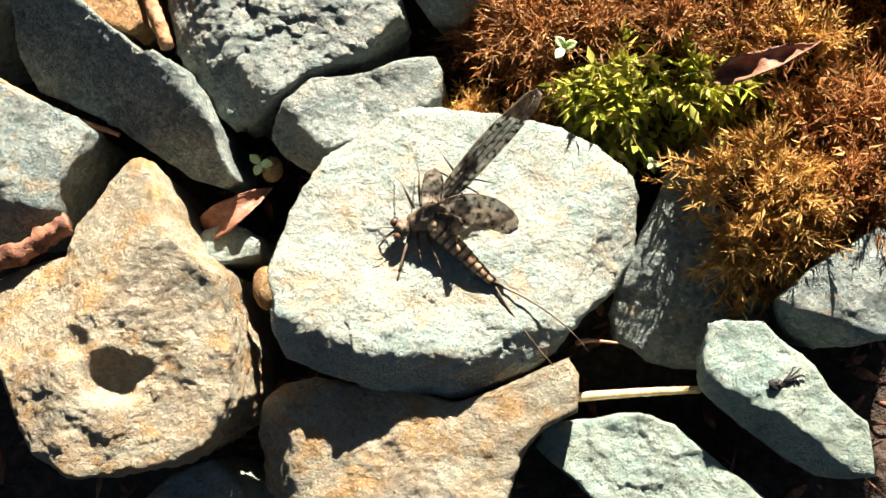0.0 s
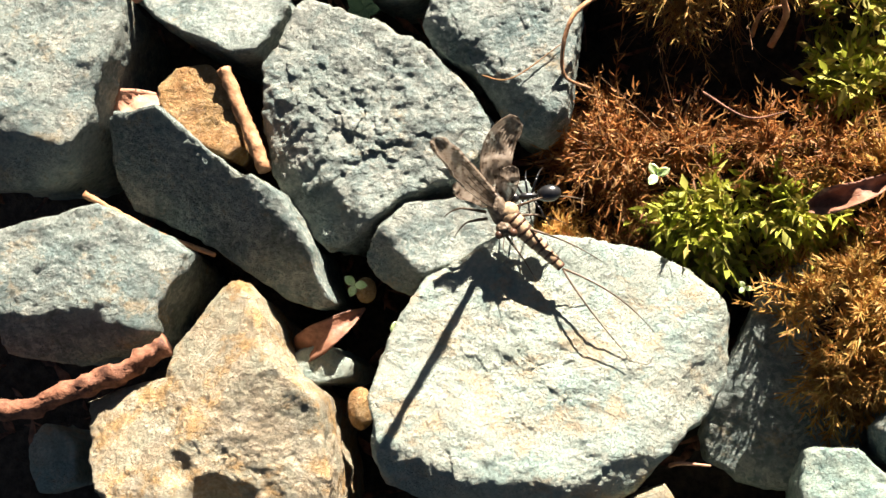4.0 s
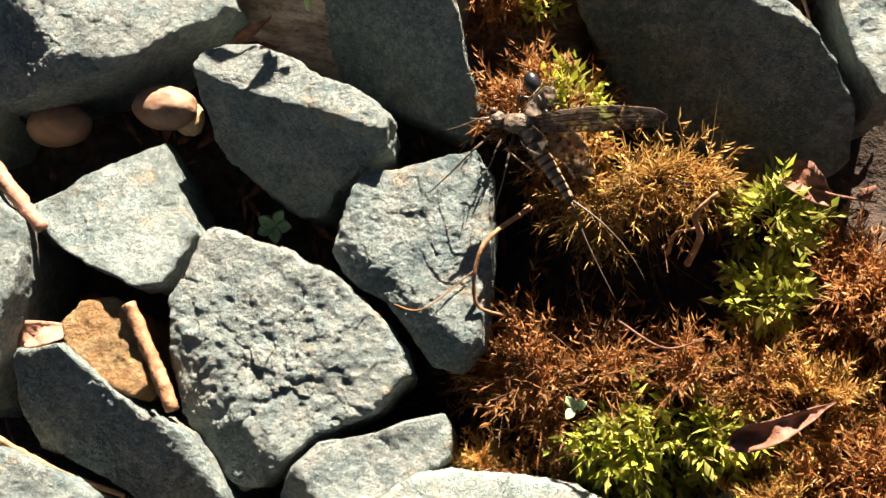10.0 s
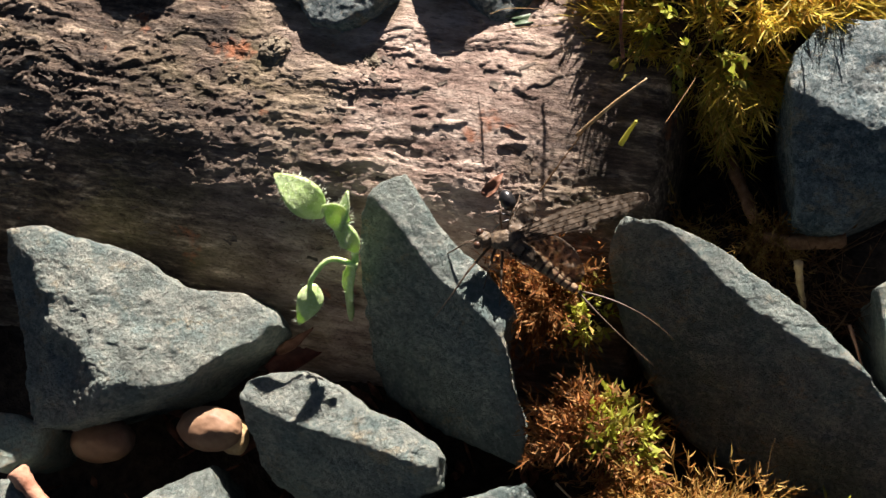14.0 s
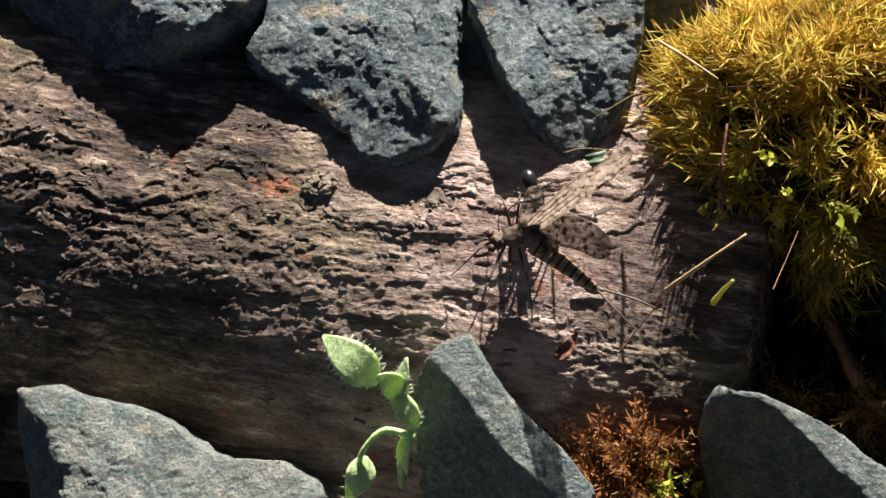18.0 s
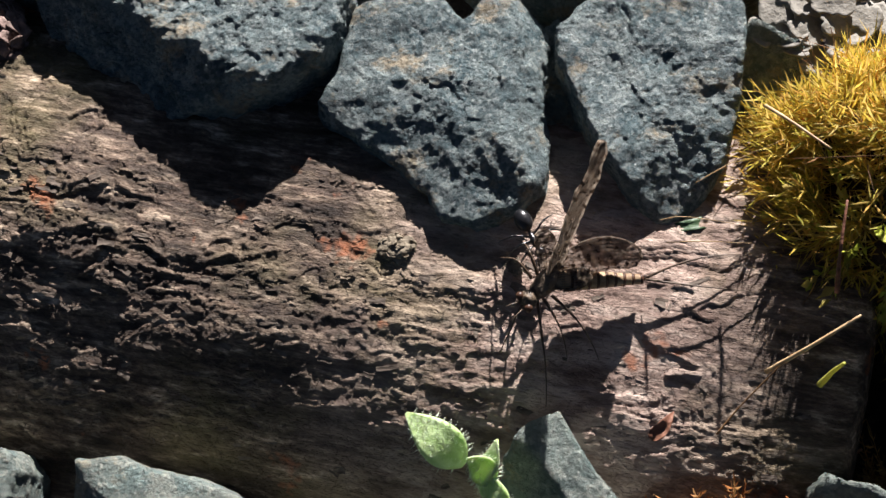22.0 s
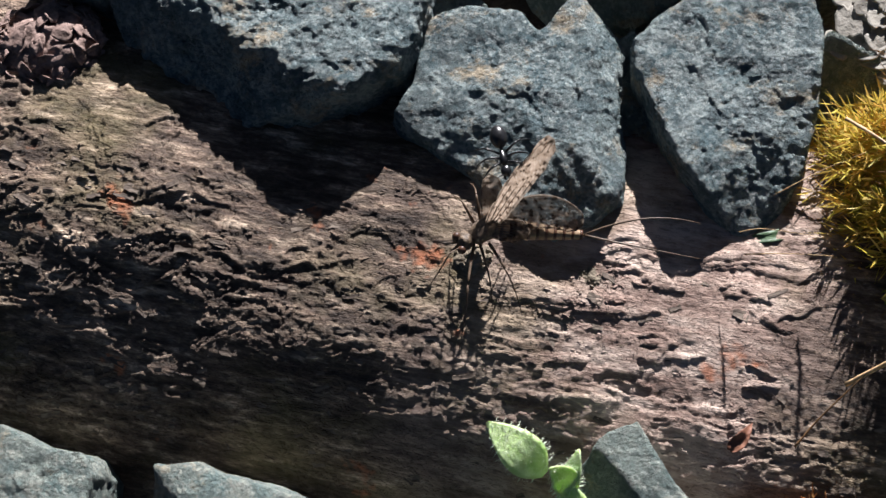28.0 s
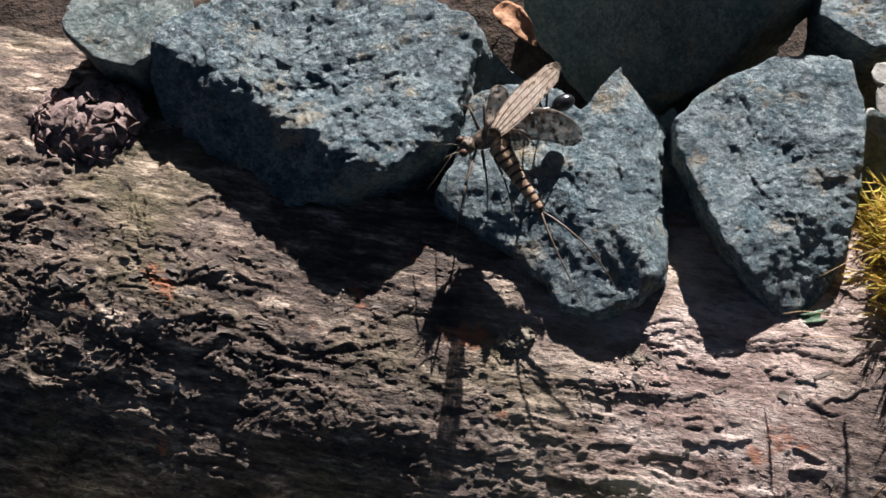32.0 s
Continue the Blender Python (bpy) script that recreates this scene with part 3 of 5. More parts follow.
stone("large dark slab of stone with a bright rim", STONE_DARK, [(-2.2, 99.1), (-1.0, 102.6), (0.8, 103.7), (4.9, 102.5), (9.0, 100.2), (12.8, 97.3), (16.4, 93.7), (19.3, 90.7), (22.8, 87.2), (26.3, 82.3), (29.1, 78.1), (31.2, 73.3), (31.6, 68.6), (30.5, 66.5), (25.3, 66.5), (20.9, 67.5), (15.4, 69.2), (9.9, 72.9), (5.8, 77.0), (2.9, 81.9), (-0.1, 88.3), (-1.9, 94.0)],
      17, 25.5, (45, 10), [(15.5, 91.9, 25.1, 226.0, 45.0), (2.2, 99.5, 25.2, 236.0, 45.0)], 7, 19)
stone("rough grey stone beside the dark slab", STONE_GREY, [(29.8, 92.1), (32.2, 93.2), (36.5, 93.7), (39.7, 92.0), (37.3, 73.8), (33.6, 73.4), (31.6, 78.3), (31.0, 82.3), (30.4, 87.2)],
      17, 22, (80, 4), [], 6, 20)
stone("grey stone with a sunlit upper face", STONE_BLUE, [(21.7, 109.8), (21.7, 117.6), (22.7, 122.0), (27.2, 126.0), (39.6, 124.8), (43.1, 115.5), (40.5, 105.9), (37.0, 104.9), (31.2, 103.5), (27.7, 100.9), (23.9, 100.8), (21.3, 102.1)],
      20, 27, (80, 6), [(27.2, 111.8, 26.5, 245.0, 55.0)], 6, 21)
stone("massive blue-grey stone resting above the branch", STONE_BLUE, [(-89.9, 168.9), (-89.1, 173.6), (-79.7, 178.4), (-58.1, 177.3), (-47.7, 171.8), (-46.9, 168.6), (-48.6, 163.6), (-49.4, 158.4), (-52.2, 154.3), (-58.3, 151.2), (-63.7, 150.2), (-70.4, 150.0), (-78.7, 150.7), (-83.0, 153.4), (-86.0, 158.0), (-88.5, 163.5)],
      20, 24.3, (90, 4), [(-72.1, 157.5, 24.0, 232, 53), (-53.1, 154.0, 24.0, 310.0, 58.0)], 7, 22, 1.7)
stone("notched grey and teal stone over the branch", STONE_BLUE, [(-53.8, 149.7), (-51.2, 153.8), (-50.3, 158.4), (-49.2, 162.1), (-45.9, 163.2), (-40.4, 162.5), (-37.7, 161.2), (-36.4, 159.0), (-35.5, 158.2), (-33.6, 160.8), (-30.5, 164.1), (-28.3, 161.3), (-25.5, 156.9), (-26.9, 150.7), (-26.5, 143.2), (-27.4, 137.1), (-30.4, 134.1), (-35.3, 133.3), (-39.2, 134.4), (-41.0, 137.7), (-44.8, 141.5), (-49.0, 145.3), (-52.7, 147.8)],
      17.5, 23.2, (80, 3), [(-36.0, 139.9, 22.8, 250, 76), (-28.8, 141.1, 22.5, 5.0, 48.0)], 7, 23, lie=(0.1, 0))
stone("small rounded pale blue stone behind the insects", STONE_BLUE, [(-44.8, 161.0), (-43.1, 163.1), (-40.2, 163.6), (-36.8, 161.8), (-36.1, 160.4), (-39.2, 159.0)],
      13, 17, (90, 3), [], 6, 24)
stone("bluish grey pear-shaped stone above the branch", STONE_BLUE, [(-24.7, 155.9), (-22.1, 158.4), (-18.2, 161.0), (-12.3, 163.4), (-6.9, 164.1), (-3.5, 162.5), (-3.0, 157.2), (-3.8, 151.0), (-4.9, 144.5), (-7.9, 137.3), (-11.2, 133.9), (-14.2, 132.2), (-17.4, 135.9), (-20.2, 139.9), (-21.7, 144.0), (-23.3, 148.6), (-24.8, 152.1)],
      19, 23.3, (80, 3), [(-12.4, 139.8, 22.9, 305.0, 66.0)], 7, 25, lie=(-0.05, 0.0))
# real stone; its unseen rear is built higher to shade the gap ahead
stone("dark stone in the shade at the back", STONE_DARK, [(-46.8, 178.2), (-44.8, 187.2), (-35.4, 201.5), (-13.7, 199.1), (-7.1, 181.0), (-4.6, 174.6), (-14.7, 168.1), (-23.0, 163.9), (-30.0, 167.7), (-40.4, 167.7)],
      14, 26, (245, 28), [(-20.6, 171.3, 14.0, 215.0, 35.0)], 6, 26)
# added stone: fills a dark void and blocks sun between its neighbours
stone("added filler stone that shades the gap above the branch", STONE_DARK, [(-67.0, 154.4), (-52.4, 157.3), (-46.6, 168.9), (-41.3, 163.1), (-44.3, 154.5), (-50.2, 153.3), (-52.5, 147.4), (-60.4, 146.4)],
      8, 15, (250, 30), [], 6, 34)
# added stone, turned from the sun to darken the spot beside the moss
stone("added stone standing in for shade beside the star moss", STONE_DARK, [(-8.8, 148.7), (-1.8, 157.6), (4.8, 153.5), (4.4, 138.1), (-1.7, 131.4), (-9.4, 132.5), (-12.2, 137.6)],
      6, 12, (245, 38), [], 6, 36)
# added stone: stops the strip of sun that would cross this gap
stone("added filler stone that shades the gap between larger ones", STONE_DARK, [(-29.5, 155.9), (-24.4, 160.1), (-20.3, 153.1), (-16.0, 140.7), (-21.2, 135.2), (-27.3, 136.3), (-29.3, 147.3)],
      10, 17, (270, 8), [], 6, 35)
stone("grey-blue stone beside a pale lichen", STONE_BLUE, [(-6.0, 170.0), (-5.5, 175.2), (4.9, 177.3), (8.7, 167.2), (3.0, 165.4), (-0.4, 164.9)],
      14, 20, (90, 5), [], 6, 27)
stone("brownish grey stone tucked behind a larger one", STONE_DARK, [(-100.8, 177.2), (-98.9, 183.6), (-87.4, 182.6), (-86.0, 173.1), (-91.1, 167.9), (-96.5, 169.9), (-100.7, 174.3)],
      18, 23, (90, 5), [], 6, 28)
stone("pale grey granular stone at the foot of the branch", STONE_GREY, [(-107.6, 112.0), (-100.9, 114.0), (-96.6, 111.6), (-91.0, 110.8), (-89.1, 108.1), (-89.6, 104.8), (-98.4, 101.1), (-109.7, 102.1)],
      12, 19, (90, 5), [], 6, 29)
stone("small pale grey chip of stone", STONE_PALE, [(-85.3, 5.9), (-83.9, 9.2), (-79.1, 6.7), (-78.9, 2.2), (-83.6, 0.7)],
      9, 12, (90, 5), [], 5, 30)
stone("small whitish chip of stone", STONE_PALE, [(-88.8, 85.3), (-83.9, 84.6), (-79.0, 83.1), (-80.7, 79.3), (-85.1, 78.0), (-90.1, 79.1)],
      9, 13, (90, 5), [], 5, 31)
stone("small pale blue pebble among dry litter", STONE_PALE, [(-49.9, 17.2), (-47.4, 18.5), (-43.8, 18.5), (-41.8, 17.1), (-42.3, 15.3), (-45.2, 15.0), (-48.1, 15.7)],
      15, 18, (90, 5), [], 5, 32)
stone("small ochre orange rough stone", STONE_OCHRE, [(-66.2, 52.1), (-64.4, 54.5), (-59.9, 54.6), (-57.2, 51.4), (-55.1, 44.1), (-56.3, 42.3), (-58.9, 43.5), (-63.4, 46.9), (-65.8, 49.9)],
      17, 21, (90, 10), [], 6, 33)

# ---- the dead branch ----


def bark_material():
    m, nt, s = nodes_of("flaking bark")
    tc = nt.nodes.new("ShaderNodeTexCoord")
    p = tc.outputs["Object"]
    big = noise_of(nt, p, 45.0, 4.0, 0.6)
    mid = noise_of(nt, p, 420.0, 7.0, 0.75, (0.35, 1.5, 1.5))
    fine = noise_of(nt, p, 1500.0, 4.0, 0.7, (0.3, 1.5, 1.5))
    along = nt.nodes.new("ShaderNodeSeparateXYZ")
    nt.links.new(p, along.inputs[0])
    # smooth pinkish bark, paler still because its strong sunlight is put into the colour
    pale_sunlit = nt.nodes.new("ShaderNodeMapRange")
    pale_sunlit.inputs["From Min"].default_value, pale_sunlit.inputs["From Max"].default_value = 0.086, 0.112
    nt.links.new(along.outputs["X"], pale_sunlit.inputs["Value"])
    whole = nt.nodes.new("ShaderNodeMapRange")               # past the pale stretch the colour darkens again, in place of shade by the moss
    whole.inputs["From Min"].default_value, whole.inputs["From Max"].default_value = 0.127, 0.139
    nt.links.new(along.outputs["X"], whole.inputs["Value"])
    scale_tone = noise_of(nt, p, 260.0, 5.0, 0.7, (0.5, 1.4, 1.4))
    col = ramp(nt, mid, [(0.3, (0.035, 0.026, 0.022)), (0.45, (0.118, 0.09, 0.072)), (0.55, (0.25, 0.202, 0.158)), (0.63, (0.62, 0.54, 0.44))])
    col = mix(nt, 1.0, col, ramp(nt, scale_tone, [(0.36, (0.42,) * 3), (0.5, (0.92,) * 3), (0.63, (1.7,) * 3)]), "MULTIPLY")
    smooth_bark = ramp(nt, scale_tone, [(0.36, (0.25, 0.18, 0.155)), (0.48, (0.50, 0.40, 0.355)), (0.60, (0.78, 0.68, 0.62))])
    col = mix(nt, whole.outputs["Result"], mix(nt, pale_sunlit.outputs["Result"], col, smooth_bark), col)
    col = mix(nt, ramp(nt, big, [(0.50, (0, 0, 0)), (0.66, (0.6,) * 3)]), col, mix(nt, 0.4, (0.30, 0.29, 0.12), col))
    red = noise_of(nt, p, 110.0, 4.0, 0.65)
    col = mix(nt, ramp(nt, red, [(0.65, (0, 0, 0)), (0.71, (0.8,) * 3)]), col, (0.52, 0.20, 0.09))
    col = mix(nt, ramp(nt, fine, [(0.33, (0.5,) * 3), (0.45, (0, 0, 0))]), col, (0.06, 0.043, 0.034))
    col = mix(nt, 1.0, col, (0.86, 0.77, 0.70), "MULTIPLY")
    nt.links.new(col, s.inputs["Base Color"])
    s.inputs["Roughness"].default_value, s.inputs["Specular IOR Level"].default_value = 0.72, 0.35
    bump(nt, s, mid, 0.0003, 1.0)
    steps = noise_of(nt, p, 750.0, 4.0, 0.6, (0.6, 1.4, 1.4))
    bump(nt, s, ramp(nt, steps, [(0.36, (0,) * 3), (0.40, (0.3,) * 3), (0.47, (0.3,) * 3), (0.50, (0.65,) * 3), (0.57, (0.65,) * 3), (0.60, (1,) * 3)]), 0.0006, 1.0)
    bump(nt, s, fine, 0.00025, 1.0)
    return m


BARK = bark_material()
LOG_A, LOG_B = np.array([-136.2, 155.6, -32.0]), np.array([30.8, 115.6, -32.0])
LOG_LEN = float(np.linalg.norm(LOG_B - LOG_A))
LOG_U = (LOG_B - LOG_A) / LOG_LEN
LOG_W = np.array([-LOG_U[1], LOG_U[0], 0.0])


def log_radius(u, a):
    """Bark surface: radius at u mm along the branch and angle a (0 on top, towards the sun positive)."""
    r0 = 52.0 - 1.0 * u / LOG_LEN
    q = np.stack([u, a * 52.0, np.zeros_like(u)], axis=1)
    warp, warp2 = fbm(q / 7.0, 3, 91), fbm(q / 2.6 + 40.0, 3, 95)
    r = r0 + 0.9 * fbm(q / np.array([40.0, 22.0, 1.0]), 2, 92) + 0.12 * fbm(q / np.array([9.0, 5.0, 1.0]), 2, 98)
    calm = 1 / (1 + np.exp(-(u - 98) / 5))                  # larger, flatter plates towards the thin end
    gnarl = 1 / (1 + np.exp((u - 62) / 6))
    where = np.clip(0.55 + 0.9 * fbm(q / np.array([16.0, 9.0, 1.0]), 2, 117), 0.15, 1.4)   # smooth and scaly stretches
    wq = q + np.stack([warp2 * 1.0, warp * 0.9 + warp2 * 0.35, np.zeros_like(u)], axis=1)
    # broad plates with lifted, cracked rims; larger ones where the bark is calm
    for size, seed, levels, share, h in (((10.0, 4.6), 100, (-0.3, 0.1, 0.45), 1 - calm, 0.10), ((17.0, 4.4), 108, (-0.25, 0.15, 0.5), calm, 0.15)):
        n = fbm(wq / np.array([*size, 1.0]), 4, seed, 0.54)
        for level in levels:
            x = n - level
            step = 1 / (1 + np.exp(-x * 60))
            rim = np.exp(-np.clip(x, 0, 9) / 0.10) * step
            r = r + share * h * (1 + 0.5 * gnarl) * (step + (1.1 - 0.6 * calm) * rim - 0.5 * np.exp(-((x + 0.025) / 0.03) ** 2))
    # scaly wrinkles along the grain
    for k, (sx_, sy_, h) in enumerate(((3.0, 1.2, 0.045), (1.5, 0.62, 0.045))):
        n = fbm(wq / np.array([sx_, sy_, 1.0]), 3, 160 + 9 * k, 0.5)
        for level in (-0.45, -0.1, 0.25, 0.55):
            x = n - level
            step = 1 / (1 + np.exp(-x * 30))
            r = r + (1 - 0.8 * calm + 0.35 * gnarl) * where * h * (step + 0.9 * np.exp(-np.clip(x, 0, 9) / 0.12) * step)
    r = r + gnarl * 0.3 * np.abs(fbm(q / 3.2, 3, 133))
    r = r + 0.06 * fbm(q / 0.7, 2, 140)
    return r


def log_point(u, a, lift=0.0):
    u, a = np.atleast_1d(np.asarray(u, float)), np.atleast_1d(np.asarray(a, float))
    r = (log_radius(u, a) + lift) * np.sqrt(np.maximum(0.02, 1 - np.clip((u - 147) / 6.0, 0, 1) ** 2))     # the broken end is rounded
    return LOG_A + u[:, None] * LOG_U + (r * np.sin(a))[:, None] * LOG_W + (r * np.cos(a))[:, None] * np.array([0, 0, 1.0])


nu, na = 900, 440
U, A = np.meshgrid(np.linspace(0, 153.0, nu), np.linspace(-1.08, 0.62, na))
pts = log_point(U.ravel(), A.ravel())
ids = np.arange(nu * na).reshape(na, nu)
quads = np.stack([ids[:-1, :-1].ravel(), ids[:-1, 1:].ravel(), ids[1:, 1:].ravel(), ids[1:, :-1].ravel()], axis=1)
LOG_TURN = Matrix(((LOG_U[0], LOG_W[0], 0), (LOG_U[1], LOG_W[1], 0), (0, 0, 1)))
LOG_BACK = np.array(LOG_TURN)                                # rows of world places times this give the branch's own axes
branch = tagged(link("dead_branch", (pts - LOG_A) @ LOG_BACK, quads, BARK, None, "", LOG_A), "thick dead branch with flaking grey-brown bark", "branch")
branch.rotation_euler = LOG_TURN.to_euler()


FLAKE = plain_material("curled bark", (0.075, 0.056, 0.044), (0.2, 0.16, 0.125), 500.0, 0.75, 0.0003, 0.3, (0.5, 1.5, 1.5))


def flake_mesh(seed):
    rs = np.random.RandomState(seed)
    n = 5
    L, W = rs.uniform(2.4, 5.4), rs.uniform(0.6, 1.2)
    x = np.linspace(-L / 2, L / 2, n)
    lo = -W * rs.uniform(0.35, 1.1, n)
    hi = W * rs.uniform(0.2, 0.7, n)
    lift = 0.32 * np.abs(lo) * rs.uniform(0.4, 1.1, n)
    V = [(x[k], lo[k], lift[k] + 0.05) for k in range(n)] + [(x[k], 0.0, 0.06) for k in range(n)] + [(x[k], hi[k], 0.02) for k in range(n)]
    V += [(a, b, c - 0.1) for a, b, c in V]
    m = 3 * n
    F = []
    for j in (0, 1):
        for k in range(n - 1):
            a, b, c, d = j * n + k, j * n + k + 1, (j + 1) * n + k + 1, (j + 1) * n + k
            F += [[a, b, c, d], [m + d, m + c, m + b, m + a]]
    for k in range(n - 1):
        F += [[k + 1, k, m + k, m + k + 1], [2 * n + k, 2 * n + k + 1, m + 2 * n + k + 1, m + 2 * n + k]]
    for j in (0, 1):
        F += [[j * n, (j + 1) * n, m + (j + 1) * n, m + j * n], [(j + 1) * n + n - 1, j * n + n - 1, m + j * n + n - 1, m + (j + 1) * n + n - 1]]
    return V, F


flake_kinds, flake_shapes = [], []
for k in range(8):
    fm = bpy.data.meshes.new("bark_flake")
    fv, ff = flake_mesh(300 + k)
    fm.from_pydata([[c * MM for c in q] for q in fv], [], ff)
    fm.materials.append(FLAKE)
    flake_shapes.append((fv, ff))
    flake_kinds.append(fm)
frs = np.random.RandomState(21)


def flake_poses(u, a, turn, size):
    """Where flakes sit on the bark, in the branch's own axes: rows of axes and places. The lower rims stand off."""
    c = (log_point(u, a) - LOG_A) @ LOG_BACK
    up = np.stack([0 * a, np.sin(a), np.cos(a)], axis=1)
    side = np.stack([0 * a, np.cos(a), -np.sin(a)], axis=1)
    ux = np.array([1.0, 0, 0]) * np.cos(turn)[:, None] + side * np.sin(turn)[:, None]
    return np.stack([ux, np.cross(up, ux), up], axis=2) * size[:, None, None], c


FU = np.where(np.arange(260) % 3 > 0, frs.uniform(12, 145, 260), frs.normal(45, 16, 260))
for axes, c in zip(*flake_poses(FU, frs.uniform(-0.62, 0.02, 260), radians(18) * frs.normal(size=260), frs.uniform(0.25, 0.6, 260))):
    ob = new("bark_flake", flake_kinds[frs.randint(8)])
    ob.parent = branch
    ob.matrix_local = Matrix(((*axes[0], c[0] * MM), (*axes[1], c[1] * MM), (*axes[2], c[2] * MM), (0, 0, 0, 1)))
FU, FA = frs.uniform(8, 146, 8000), frs.uniform(-0.68, 0.1, 8000)
scaly = fbm(np.stack([FU / 14, FA * 52 / 8, 0 * FU], axis=1), 2, 71) > 0.1 + 0.5 * (FU > 96)                # scales stand in patches, few on the smooth end
FU, FA = FU[scaly][:1800], FA[scaly][:1800]
small_v, small_f, at = [], [], 0
for axes, c in zip(*flake_poses(FU, FA, radians(25) * frs.normal(size=len(FU)), frs.uniform(0.1, 0.27, len(FU)))):
    kind = flake_shapes[frs.randint(8)]
    small_v.append(np.asarray(kind[0]) @ axes.T + c)
    small_f += [[i + at for i in q] for q in kind[1]]
    at += len(kind[0])
tagged(link("scaly_bark", np.vstack(small_v), small_f, BARK, branch, "small curled scales of bark", smooth=False), kind="stuff")

# ---- moss ----
def unit(v):
    return v / np.maximum(np.linalg.norm(v, axis=-1, keepdims=True), 1e-9)


def tufts(rs, base, heading, length, bend, leaves, leaf, width, spread=0.8, stem=0.10):
    """Sprigs: a thin bent stem and leaflets set round it. base and heading are rows; lengths in millimetres."""
    n = len(base)
    L = length * rs.uniform(0.6, 1.3, (n, 1))
    b = bend * L * unit(rs.normal(size=(n, 3))) + np.array([0, 0, -0.15]) * L * bend
    side = unit(np.cross(heading, rs.normal(size=(n, 3))))
    other = np.cross(heading, side)
    V, F, at = [], [], 0
    seg = 4
    ring = []
    for k in range(seg):
        s = k / (seg - 1)
        c = base + heading * L * s + b * s * s
        w = stem * (1 - 0.6 * s)
        ring.append(np.stack([c + side * w, c - side * w * 0.5 + other * w * 0.87, c - side * w * 0.5 - other * w * 0.87], axis=1))
    R = np.stack(ring, axis=1)                       # n, seg, 3, 3
    V.append(R.reshape(-1, 3))
    idx = np.arange(n * seg * 3).reshape(n, seg, 3)
    for k in range(seg - 1):
        for j in range(3):
            a0, a1, b0, b1 = idx[:, k, j], idx[:, k, (j + 1) % 3], idx[:, k + 1, j], idx[:, k + 1, (j + 1) % 3]
            F.append(np.stack([a0, a1, b1], axis=1))
            F.append(np.stack([a0, b1, b0], axis=1))
    at = n * seg * 3
    for k in range(leaves):
        s = 0.12 + 0.88 * (k + rs.uniform(0, 1, (n, 1))) / leaves
        c = base + heading * L * s + b * s * s
        ang = k * 2.4 + rs.uniform(0, 1.2, (n, 1))
        out = side * np.cos(ang) + other * np.sin(ang)
        d = unit(heading * (1.2 - spread) + out * spread + rs.normal(size=(n, 3)) * 0.25)
        ll = leaf * rs.uniform(0.55, 1.25, (n, 1))
        wv = unit(np.cross(d, out + 0.3 * rs.normal(size=(n, 3)))) * width * ll / leaf
        up = unit(np.cross(wv, d)) * width * 0.35
        q = np.stack([c, c + d * ll * 0.45 + wv + up, c + d * ll + b * 0.1, c + d * ll * 0.45 - wv + up], axis=1)
        V.append(q.reshape(-1, 3))
        i = at + np.arange(n * 4).reshape(n, 4)
        F.append(i[:, [0, 1, 2]])
        F.append(i[:, [0, 2, 3]])
        at += n * 4
    return np.concatenate(V), np.concatenate(F)


def mound(rs, n, cx, cy, rx, ry, rot, z0, h, flat=0.5, gaps=0.0):
    """Random places on a low uneven mound with gaps, and the way out of it at each."""
    a, q = rs.uniform(0, 2 * math.pi, 3 * n), np.sqrt(rs.uniform(0, 1, 3 * n))
    rim = 1 + 0.22 * value_noise(np.stack([np.cos(a) * 2 + cx, np.sin(a) * 2 + cy, 0 * a], axis=1), 7)
    ex, ey = q * np.cos(a) * rim, q * np.sin(a) * rim
    c, s = math.cos(radians(rot)), math.sin(radians(rot))
    x, y = cx + c * ex * rx - s * ey * ry, cy + s * ex * rx + c * ey * ry
    flatp = np.stack([x, y, 0 * x], axis=1)
    lump = fbm(flatp / 3.4, 2, 19)
    z = z0 + h * np.sqrt(np.maximum(0, 1 - q * q)) + 2.2 * lump
    out = np.stack([(c * ex / rx - s * ey / ry) * h, (s * ex / rx + c * ey / ry) * h, np.full(3 * n, flat)], axis=1)
    comb = np.stack([fbm(flatp / 4.0, 2, 23), fbm(flatp / 4.0, 2, 27), 0 * x], axis=1)
    keep = np.flatnonzero(lump + 0.25 * rs.normal(size=3 * n) > gaps)[:n]
    return np.stack([x, y, z], axis=1)[keep], unit(unit(out) + 0.8 * comb)[keep]


def peat(parent, cx, cy, rx, ry, rot, z0, h, seed):
    d, f = ball(5)
    v = d * np.array([rx, ry, h])
    v = v + d * (fbm(d * 4, 4, seed) * 0.16 * min(rx, ry))[:, None]
    c, s = math.cos(radians(rot)), math.sin(radians(rot))
    v = np.stack([cx + c * v[:, 0] - s * v[:, 1], cy + s * v[:, 0] + c * v[:, 1], z0 + v[:, 2]], axis=1)
    o = np.array(parent.location) / MM
    return link("peat", v - o, f, PEAT, parent, "dark crumbly peat under the moss")


